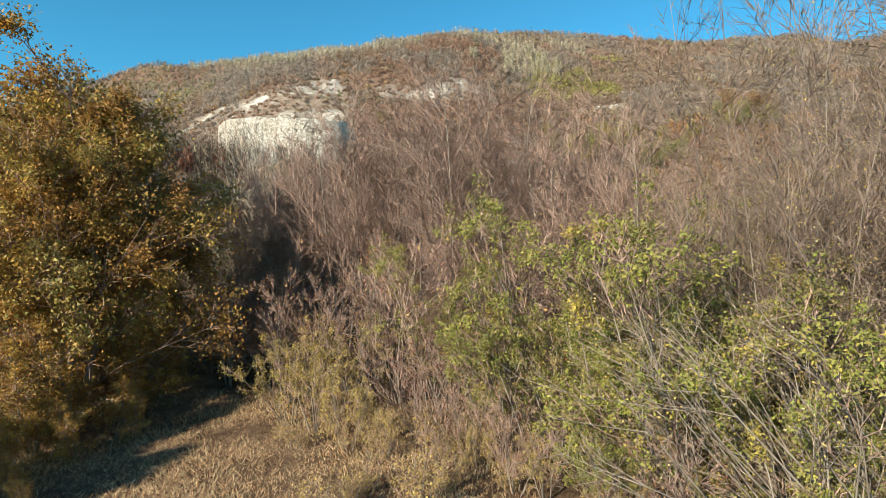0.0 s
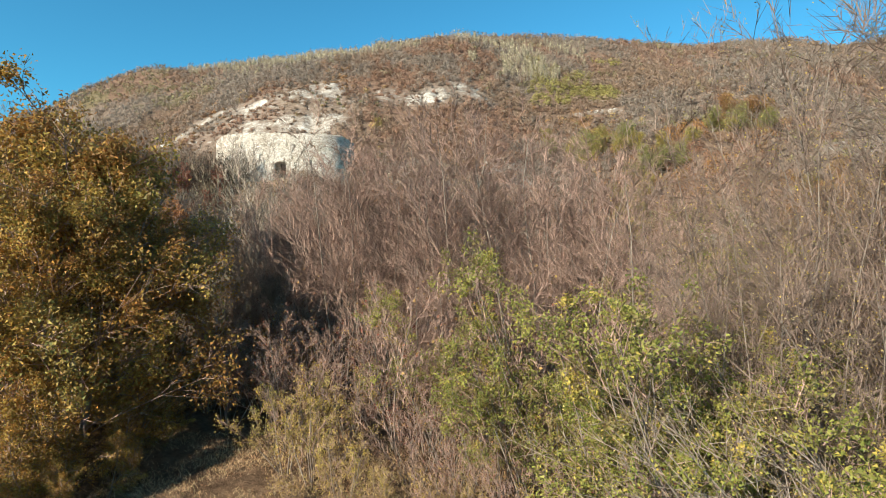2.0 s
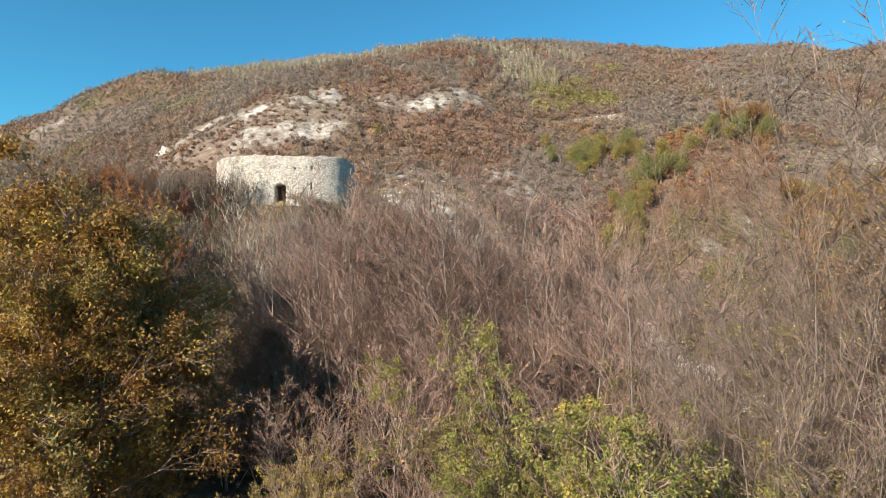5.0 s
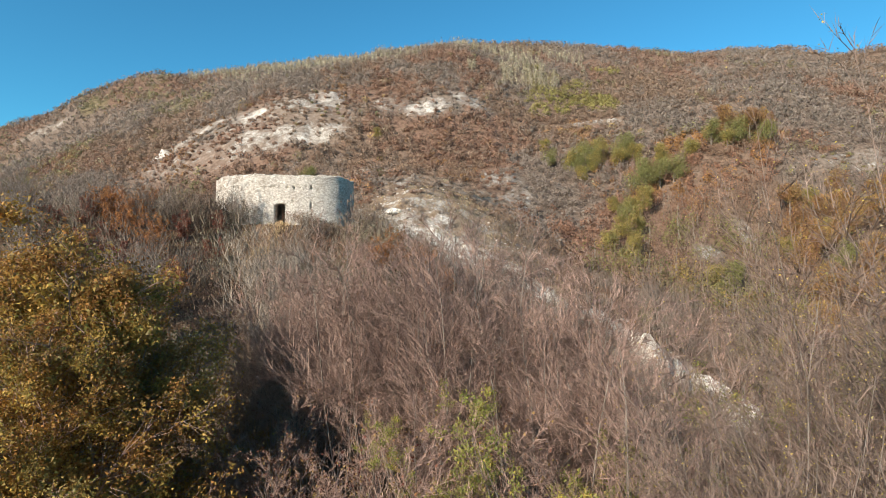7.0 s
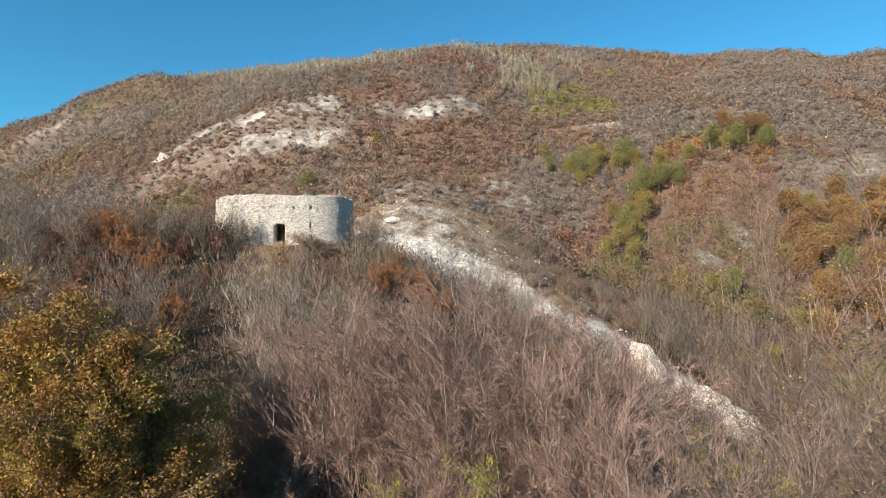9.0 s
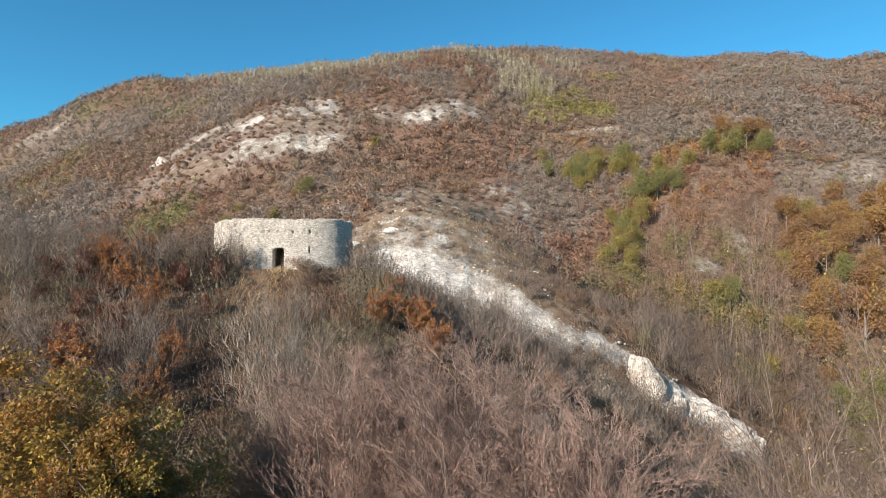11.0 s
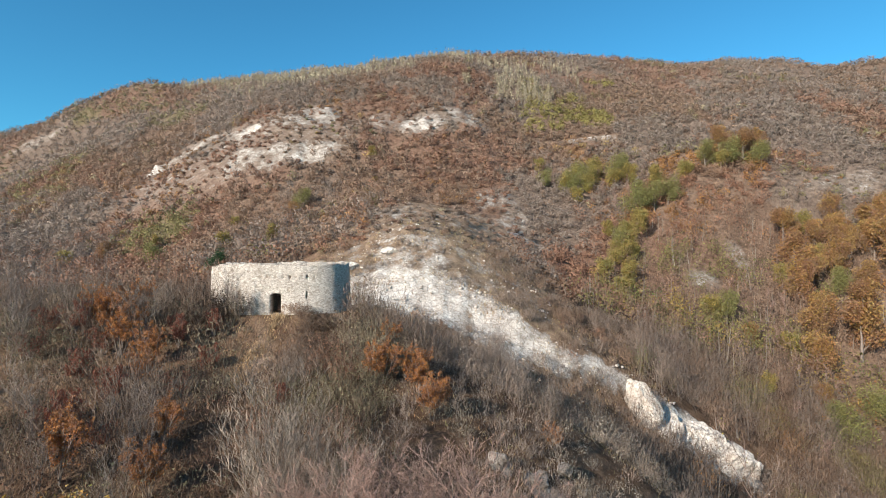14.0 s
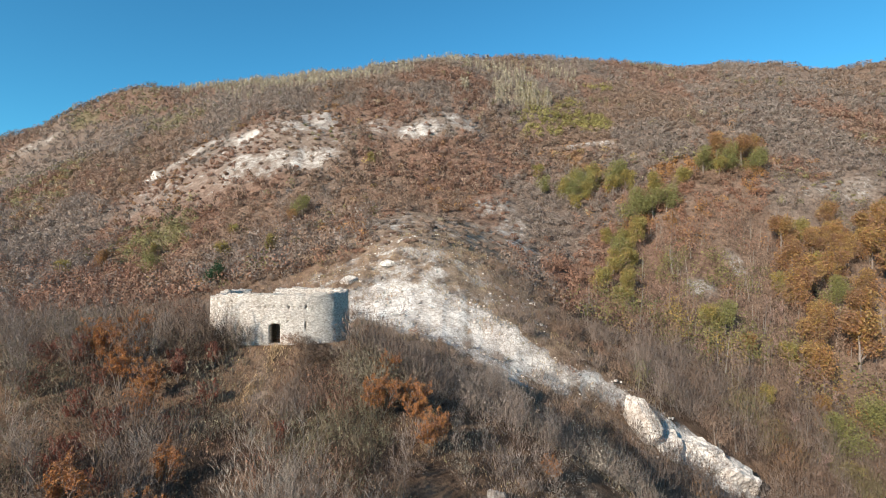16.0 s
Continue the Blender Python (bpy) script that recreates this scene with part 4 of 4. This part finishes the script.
    place_all(green, [(2.6, 13.0, 0, 5.4), (1.5, 13.8, 90, 4.6), (5.0, 9.6, 30, 5.0), (6.6, 9.8, 200, 5.6), (5.6, 7.4, 60, 3.6), (4.7, 7.0, 150, 2.8), (7.4, 7.6, 0, 4.5), (3.2, 9.6, 70, 2.6), (0.2, 15.8, 20, 4.0), (3.6, 12.0, 130, 4.4), (4.5, 10.6, 200, 4.4), (5.9, 8.7, 20, 4.4), (6.6, 6.9, 80, 4.0), (4.8, 12.6, 60, 5.0), (7.0, 8.6, 170, 5.6), (8.2, 6.4, 40, 4.6), (3.4, 14.0, 15, 5.4), (5.8, 11.6, 110, 5.8), (6.4, 13.0, 230, 6.0), (7.8, 11.0, 310, 6.0), (4.2, 11.4, 80, 4.8), (8.4, 9.0, 190, 5.6)])
    gold = [sized(plant("yellow_shrub", "low shrub with yellow and ochre leaves edging the dry grass", "shrub", 3.0, 6, (0, 0, 0), (9, 6, 3), (3800, 0.042, [GOLD, LIME, OCHRE, (0.5, 0.38, 0.16)], (3, 1.5, 3, 2)), 0.006, 0.025, 30, "yellow shrubs by the clearing"), 3.0) for _ in range(2)]
    place_all(gold, [(-3.4, 14.2, 0, 3.0), (-2.4, 13.2, 60, 2.4), (-4.3, 14.9, 120, 2.9), (-1.4, 12.9, 20, 1.9), (-2.9, 15.6, 90, 3.2), (0.9, 12.4, 40, 1.8), (2.2, 11.2, 10, 1.8), (3.4, 8.2, 10, 2.0)])
    low = [sized(plant("low_shrub", "knee-high weedy shrub with pale yellow leaves and dry stalks", "shrub", 1.5, 7, (0, 0, 0), (7, 4, 0), (560, 0.048, [GOLD, (0.48, 0.38, 0.18), OCHRE, (0.42, 0.28, 0.15)], (3, 2, 3, 2)), 0.006, 0.012, 34, "weedy shrubs by the clearing"), 1.5) for _ in range(2)]
    place_all(low, spots(26, -2.4, 5.0, 9.6, 13.6, 0.9, 1.9, g) + spots(6, -5, -2.5, 12.8, 14.5, 0.8, 1.4, g))
    dry = [sized(plant("dry_shrub", "tangled leafless shrub with reddish-brown twigs and withered leaves", "shrub", 3.2, 8, (0, 0, 0), (10, 8, 4), (700, 0.05, [WINE, RUST, OCHRE], (2, 3, 2)), 0.0042, 0.018, 30, "tangled dry shrubs"), 3.2) for _ in range(2)]
    place_all(dry, [(-0.6, 14.4, 0, 3.4), (-4.6, 16.4, 50, 4.4), (-8.2, 19.0, 20, 3.4), (-7.2, 18.0, 110, 3.2), (-6.4, 19.4, 60, 3.6), (-5.8, 17.8, 200, 3.4), (-7.6, 21.4, 300, 3.8), (-5.4, 20.8, 10, 4.0), (-3.0, 17.4, 90, 4.6), (-1.2, 16.6, 10, 4.4), (0.6, 14.8, 70, 3.6), (1.2, 17.0, 20, 5.0), (3.0, 15.4, 40, 4.4), (4.6, 12.6, 0, 4.0), (2.4, 14.4, 200, 3.2), (4.2, 9.0, 75, 2.8), (0.4, 12.8, 0, 2.2), (1.6, 11.6, 40, 1.8), (3.6, 10.4, 60, 3.0)])


def dry_grass():
    restart(2)
    n = 78000
    x, y = rng.uniform(-10, 2, n), rng.uniform(9.2, 17.5, n)
    lush = fbm(x, y, 1.6, 3, 77) > rng.uniform(-0.7, 0.5, n)
    x, y = x[lush], y[lush]
    p = np.column_stack([x, y, land(x, y) - 0.02])
    h = rng.uniform(0.04, 0.16, len(x))[:, None]
    w = unit(rng.normal(0, 1, (len(x), 3)) * np.array([1, 1, 0.05])) * 0.008
    tip = p + np.column_stack([rng.normal(0, 1.0, len(x)), rng.normal(0, 1.0, len(x)), np.ones(len(x))]) * h
    col = palette([(0.62, 0.46, 0.30), (0.54, 0.35, 0.21), (0.42, 0.22, 0.13), (0.38, 0.31, 0.17)], (4, 4, 3, 1), len(x))
    ob = mesh_object("dry_grass", np.stack([p - w, p + w, tip], 1).reshape(-1, 3), np.arange(3 * len(x)).reshape(-1, 3), GRASS, hue=np.repeat(col, 3, 0))
    tagged(ob, "tufts of dry tan grass over the clearing", "grass", kind="stuff")


def slope_grass():
    restart(3)
    x, y = scatter(26, 62, 7.0, 1.0)
    x2, y2 = rng.uniform(-45, 45, 30000), rng.uniform(62, 145, 30000)
    y3 = rng.uniform(42, 53, 1500)
    x3 = np.interp(y3, (30, 38, 45, 50, 53), (-13.6, -15.2, -16.6, -15.2, -15.6)) + rng.normal(0, 0.4, 1500)
    x, y = np.concatenate([x, x2, x3]), np.concatenate([y, y2, y3])
    open_ground = fbm(x, y, 5, 3, 79) > rng.uniform(-0.5, 0.5, len(x))
    inside = (np.abs(x - TOWER_X) < 7.5) & (np.abs(y - TOWER_Y) < 5.2)
    bank = (np.abs(x - TOWER_X) < 3.5) & (y > 43) & (y < 53)
    keep = (open_ground | bank) & ~inside
    x, y = x[keep], y[keep]
    p = np.column_stack([x, y, land(x, y) - 0.05])
    track = np.interp(p[:, 1], (30, 38, 45, 50, 53), (-13.6, -15.2, -16.6, -15.2, -15.6))
    far = np.where(y > 62, 1.6, 1.0)[:, None]
    h = rng.uniform(0.2, 0.55, len(x))[:, None] * far
    w = unit(rng.normal(0, 1, (len(x), 3)) * np.array([1, 1, 0.05])) * rng.uniform(0.02, 0.05, (len(x), 1)) * far
    tip = p + np.column_stack([rng.normal(0, 0.45, len(x)), rng.normal(0, 0.45, len(x)), np.ones(len(x))]) * h
    col = palette([(0.44, 0.32, 0.18), (0.34, 0.23, 0.13), (0.28, 0.16, 0.09), (0.27, 0.23, 0.11)], (3, 4, 3, 2), len(x))
    worn = (np.abs(p[:, 0] - track) < 0.9) & (p[:, 1] > 40) & (p[:, 1] < 53)
    col[worn] = palette([(0.46, 0.33, 0.21), (0.38, 0.25, 0.15)], (1, 1), int(worn.sum()))
    ob = mesh_object("slope_grass", np.stack([p - w, p + w, tip], 1).reshape(-1, 3), np.arange(3 * len(x)).reshape(-1, 3), GRASS, hue=np.repeat(col, 3, 0))
    tagged(ob, "tan dry grass between the shrubs of the knoll", "grass", kind="stuff")


def knoll_trees():
    restart(4)
    g = np.random.default_rng(33)
    bare = [sized(plant("bare_sapling", "upright leafless sapling with pale grey twigs below the tower", "tree", 6.0, 5, (0, 0, 0), (14, 9, 0), None, 0.006, 0.026, 14, "leafless saplings on the knoll", up=0.16, twig=GREY_TWIG), 6.0) for _ in range(3)]
    pale = [sized(plant("pale_sapling", "fan of tall leafless saplings with pale grey stems", "tree", 6.0, 14, (0, 0, 0), (9, 6, 0), None, 0.006, 0.02, 19, "leafless saplings on the knoll", up=0.2, reach=0.3, twig=PALE_TWIG), 6.0) for _ in range(2)]
    place_all(pale, spots(9, -10.0, -4.0, 27, 31.5, 6.4, 8.2, g))
    where = spots(8, 1.5, 9, 57, 66, 4.5, 6.5, g) + spots(6, -27, -19, 49, 53, 3.5, 5.0, g) + spots(12, -40, -24, 40, 56, 5, 7.5, g) + spots(10, -30, -15, 27, 36, 4.0, 6.0, g) + spots(10, -3, 12, 30, 48, 2.5, 4.5, g) + spots(5, -8, 0, 44, 52, 2.5, 3.5, g) + spots(14, 3, 15, 50, 60, 4.0, 5.6, g) + [(-19.0, 50.6, 0, 4.4), (-18.0, 50.9, 90, 2.6), (-10.0, 51.0, 30, 2.2), (-12.5, 51.2, 80, 1.8), (-13.6, 51.0, 0, 1.5), (-8.6, 53.0, 0, 2.8), (-7.6, 55.0, 50, 3.0)] + spots(10, -26, -18.5, 50.0, 51.6, 2.0, 3.2, g)
    place_all(bare, where)
    fiery = [sized(plant("orange_shrub", "shrub with burnt-orange withered leaves on the knoll", "shrub", 3.0, 5, (0, 0, 0), (10, 8, 0), (6100, 0.075, [(0.40, 0.18, 0.065), (0.36, 0.14, 0.05), RUST], (3, 3, 2)), 0.01, 0.03, 12, "orange shrubs on the knoll"), 3.0) for _ in range(2)]
    place_all(fiery, [(-4.6, 45.8, 0, 4.0), (-0.4, 42.5, 60, 3.8), (-1.6, 45.0, 90, 3.2), (0.4, 44.2, 20, 2.8), (-22.0, 31.0, 0, 3.6), (-16.9, 31.2, 40, 3.0), (-26.5, 44.5, 70, 3.4), (-22.4, 41.2, 10, 3.0), (-29.5, 47, 10, 3.6), (10.5, 46.5, 0, 2.2), (-2.6, 47.4, 0, 2.4), (-30.2, 48.1, 10, 3.6), (-28.7, 50.1, 50, 3.2), (-23.4, 43.8, 30, 3.2), (-5.1, 50.0, 30, 3.0), (-5.4, 45.7, 90, 3.2), (-18.1, 35.1, 0, 2.8)])
    red = [sized(plant("red_shrub", "rounded shrub with dull brick-red leaves on the knoll", "shrub", 3.0, 6, (0, 0, 0), (10, 8, 0), (6100, 0.08, [(0.24, 0.075, 0.05), (0.19, 0.07, 0.05), RUST], (3, 3, 2)), 0.01, 0.025, 24, "red shrubs on the knoll"), 3.0) for _ in range(2)]
    place_all(red, [(-24.5, 35.2, 0, 3.2), (-25.4, 34.6, 60, 2.6), (-31.2, 47.0, 20, 3.4), (-29.6, 49.2, 90, 3.2), (-22.6, 46.4, 40, 3.0), (-33.0, 43.0, 0, 3.4), (-20.4, 48.6, 30, 2.6), (-6.0, 48.0, 70, 2.6), (-26.8, 40.0, 10, 3.0), (-20.0, 40.4, 0, 2.8), (-23.6, 38.2, 80, 3.0), (-28.0, 44.6, 45, 3.2), (-19.2, 44.2, 120, 2.4), (-34.4, 47.2, 60, 3.4), (-12.0, 41.0, 20, 2.0), (-21.4, 34.0, 200, 2.6)])


def crown_tree(name, label, height, radius, colours, weights, pieces, piece, group=""):
    """A broad tree seen from afar: trunk, limbs and a crown of leaf clusters in lumps."""
    root = tagged(new(name), label, "tree", group)
    S = grow(np.zeros((1, 3)) - np.array([0, 0, 0.5]), np.array([[0.03, 0, 1.0]]), np.array([height * 0.8]), 6, 0.02, 0.05)
    c1 = sprout(S, np.array([height * 0.8]), 14, 0.2, 1.0, (30, 65), 0.45)
    B = grow(*c1, 3, 0.12, 0.1)
    mesh_object("trunk", *tubes(S, np.array([0.025 * height]), 0.2, 6), BARK, root)
    tagged(mesh_object("branchwork", *tubes(B, np.full(len(B), 0.008 * height), 0.3), BARK, root), kind="stuff")
    lumps = np.concatenate([B[:, 2], B[:, 3], S[:, 5]]) * np.array([radius / (0.28 * height)] * 2 + [1.0])
    k = rng.integers(0, len(lumps), pieces)
    d = unit(rng.normal(0, 1, (pieces, 3)))
    p = lumps[k] + d * (radius * 0.46 * rng.uniform(0.3, 1, pieces) ** 0.5)[:, None] * np.array([1, 1, 1.15])
    p[:, 2] = np.maximum(p[:, 2], 0.05 * height)
    V, F = leaves(p, np.full(pieces, piece * 1.1), simple=True)
    each = 0.5 * palette(colours, weights, len(lumps))[k] + 0.5 * palette(colours, weights, pieces)
    mesh_object("crown", V, F, LEAF, root, hue=np.repeat(each, 3, 0))
    return sized(root, height)


def build_rock(x, y, size, turn, label, seed, sink=0.35, peak=0.0, material=None):
    """A weathered limestone boulder or pinnacle."""
    bm = bmesh.new()
    bmesh.ops.create_icosphere(bm, subdivisions=4, radius=1.0)
    g = np.random.default_rng(seed)
    faces = [(Vector(unit(g.normal(0, 1, 3))), g.uniform(0.62, 0.95)) for _ in range(16)]
    for v in bm.verts:
        d = v.co.normalized()
        cut = min([far / d.dot(n) for n, far in faces if d.dot(n) > 0.2] + [1.15])
        v.co = d * cut
        p = v.co * 1.7 + Vector((seed * 3.1, seed * 1.7, 0))
        e = noise.voronoi(p * 2.6)[0]
        k = 1.0 + 0.14 * noise.noise(p * 0.8) + 0.16 * min(e[1] - e[0], 0.4) + 0.07 * noise.noise(p * 4) + 0.05 * noise.noise(p * 11)
        v.co = Vector((v.co.x * size[0], v.co.y * size[1], v.co.z * size[2])) * k
        rise = max(0.0, v.co.z / size[2])
        v.co.x = v.co.x * (1 - peak * rise) - 0.5 * peak * size[0] * rise + 0.35 * size[0] * max(0.0, -v.co.z / size[2])
        v.co.y *= 1 - peak * rise
    me = bpy.data.meshes.new("limestone_rock")
    bm.to_mesh(me)
    bm.free()
    me.materials.append(material or LIMESTONE)
    ob = tagged(new("limestone_rock", me), label, "rock", "limestone rocks")
    ob.matrix_world = pose(x, y, float(land(x, y)) + size[2] * (0.5 - sink), 0, 0, turn)


def scree():
    """Loose limestone rubble on the spur and the rib."""
    restart(8)
    x, y = rng.uniform(-34, 62, 60000), rng.uniform(84, 140, 60000)
    rock = rockiness(x, y)
    keep = (rng.random(len(x)) < np.clip(rock - 0.1, 0, 0.4) * 0.22)
    x, y = x[keep][:800], y[keep][:800]
    n = len(x)
    size = 0.1 + 0.3 * rng.random(n) ** 3
    cube = np.array([(a, b, c) for a in (-1, 1) for b in (-1, 1) for c in (-1, 1)], float)
    V = cube[None] * rng.uniform(0.45, 1.0, (n, 8, 3)) * size[:, None, None]
    a = rng.uniform(0, 6.28, n)
    c, s_ = np.cos(a)[:, None], np.sin(a)[:, None]
    V = np.stack([V[..., 0] * c - V[..., 1] * s_, V[..., 0] * s_ + V[..., 1] * c, V[..., 2] * 0.7], -1)
    V = V + np.column_stack([x, y, land(x, y) + size * 0.1])[:, None]
    quads = np.array([(0, 1, 3, 2), (4, 6, 7, 5), (0, 4, 5, 1), (2, 3, 7, 6), (0, 2, 6, 4), (1, 5, 7, 3)])
    F = (np.arange(n)[:, None, None] * 8 + quads[None]).reshape(-1, 4)
    ob = mesh_object("limestone_scree", V.reshape(-1, 3), F, LIMESTONE)
    tagged(ob, "loose white limestone rubble strewn over the spur", "scree", kind="stuff")


def rocks():
    build_rock(36.8, 94.6, (3.4, 2.4, 5.6), -20, "white limestone pinnacle on the rocky rib", 1, 0.3, 0.5)
    build_rock(40.8, 94.8, (4.6, 2.8, 3.8), -18, "white limestone crag sloping down the rib", 2, 1.0)
    build_rock(46.6, 96.8, (6.0, 3.2, 3.2), -10, "long pale limestone slab on the rib", 3, 1.0)
    build_rock(52.0, 96.0, (6.0, 3.6, 3.8), -8, "pale limestone slab with a shaded lower face", 4, 0.95)
    build_rock(57.0, 96.2, (2.2, 2.0, 2.4), 0, "cracked limestone block at the end of the rib", 5)
    build_rock(-19.0, 117.0, (2.0, 1.4, 1.3), 0, "white limestone boulder on the spur behind the tower", 6)
    build_rock(-11.0, 121.0, (2.4, 1.6, 1.3), 20, "white limestone boulder among dry grass", 7)
    build_rock(4.6, 40.0, (0.7, 0.6, 0.9), 0, "grey limestone boulder among leafless shrubs", 8, material=WEATHERED)
    build_rock(8.0, 40.4, (0.9, 0.8, 0.7), 40, "grey limestone boulder among leafless shrubs", 9, material=WEATHERED)
    build_rock(10.6, 43.4, (0.8, 0.7, 0.6), 80, "grey limestone boulder among leafless shrubs", 10, material=WEATHERED)


def valley_trees():
    restart(5)
    g = np.random.default_rng(44)

    def about(places, lo, hi):
        return [(x + g.uniform(-1.5, 1.5), y + g.uniform(-1.5, 1.5), g.uniform(0, 360), g.uniform(lo, hi)) for x, y in places]

    orange = [crown_tree("orange_tree", "tall broadleaf tree with rust-orange autumn crown in the valley", 12, 3.6, [ORANGE, RUST, OCHRE, BROWN], (3, 3, 2, 2), 5000, 0.38, "autumn trees in the valley") for _ in range(3)]
    grove = [(127, 191), (149, 195), (164, 193), (122, 179), (141, 179), (150, 177), (116, 166), (136, 164), (116, 156), (128, 158), (126, 237), (142, 233), (135, 232), (110, 150), (104, 142), (121, 148), (132, 186), (144, 186), (155, 188), (122, 170), (130, 174), (146, 171), (140, 186), (156, 181)]
    place_all(orange, about(grove, 11, 16) + about([(-129, 207), (-58, 220), (89, 145), (96, 130)], 6, 8))
    golden = [crown_tree("golden_tree", "broadleaf tree with yellow-green autumn crown in the valley", 9, 3.0, [OCHRE, OLIVE, (0.26, 0.24, 0.08), GOLD], (3, 3.5, 2, 0.7), 3600, 0.35, "golden trees in the valley") for _ in range(2)]
    place_all(golden, about([(65, 242), (67, 230), (86, 246), (86, 235), (105, 224), (58, 234), (123, 227), (73, 243), (79, 233), (94, 228), (61, 226), (70, 236)], 8, 11) + about([(49, 255), (66, 181), (56, 171), (76, 197), (81, 156), (138, 194), (132, 180), (114, 173), (100, 146)], 7, 10.5) + about([(76, 203), (70, 196), (64, 188), (62, 180), (60, 170), (58, 160), (63, 174), (68, 185), (73, 192), (56, 165), (66, 200), (80, 208)], 6, 9) + about([(-115, 216), (-83, 218), (-47, 155), (-66, 165), (-31, 261), (-132, 193), (79, 126), (92, 112)], 5.5, 7.5))
    green = [crown_tree("green_tree", "broadleaf tree still in dull green leaf in the valley", 9, 3.6, [(0.20, 0.195, 0.08), OLIVE, (0.24, 0.22, 0.085)], (3, 2, 2), 4200, 0.29, "green trees in the valley") for _ in range(2)]
    place_all(green, [(88, 212, 0, 13), (94, 213, 60, 12), (82, 211, 100, 11)] + about([(62, 233), (118, 231), (126, 228), (141, 225), (68, 238), (82, 240)], 8.5, 11) + about([(49, 239), (85, 152), (110, 132), (95, 121), (66, 190), (127, 166), (-92, 175), (-55, 224)], 6.5, 9))
    bare = [sized(plant("bare_valley_tree", "tall leafless tree with pale trunk on the valley side", "tree", 9.0, 2, (0, 0, 0), (14, 8, 0), None, 0.028, 0.055, 14, "leafless trees in the valley"), 9.0) for _ in range(2)]
    place_all(bare, spots(30, 48, 104, 106, 172, 6.5, 10, g, lambda x, y: x > y * 0.42) + spots(12, -75, -30, 62, 110, 4, 7, g) + about([(160, 197), (97, 215), (118, 211), (112, 168), (133, 172), (145, 188), (100, 138), (108, 160), (92, 165), (75, 215), (60, 238), (72, 238), (78, 241), (92, 240), (54, 246), (70, 225), (80, 222), (98, 222), (110, 230), (84, 223), (64, 236), (53, 232)], 9, 12))
    pine = crown_tree("pine", "dark green conifer standing alone behind the tower", 8, 2.6, [(0.03, 0.06, 0.03), (0.05, 0.085, 0.035)], (1, 1), 2600, 0.3)
    place_all([pine], [(-56.5, 135, 0, 8)])


near_thicket()
dry_grass()
slope_grass()
knoll_trees()
rocks()
scree()
valley_trees()
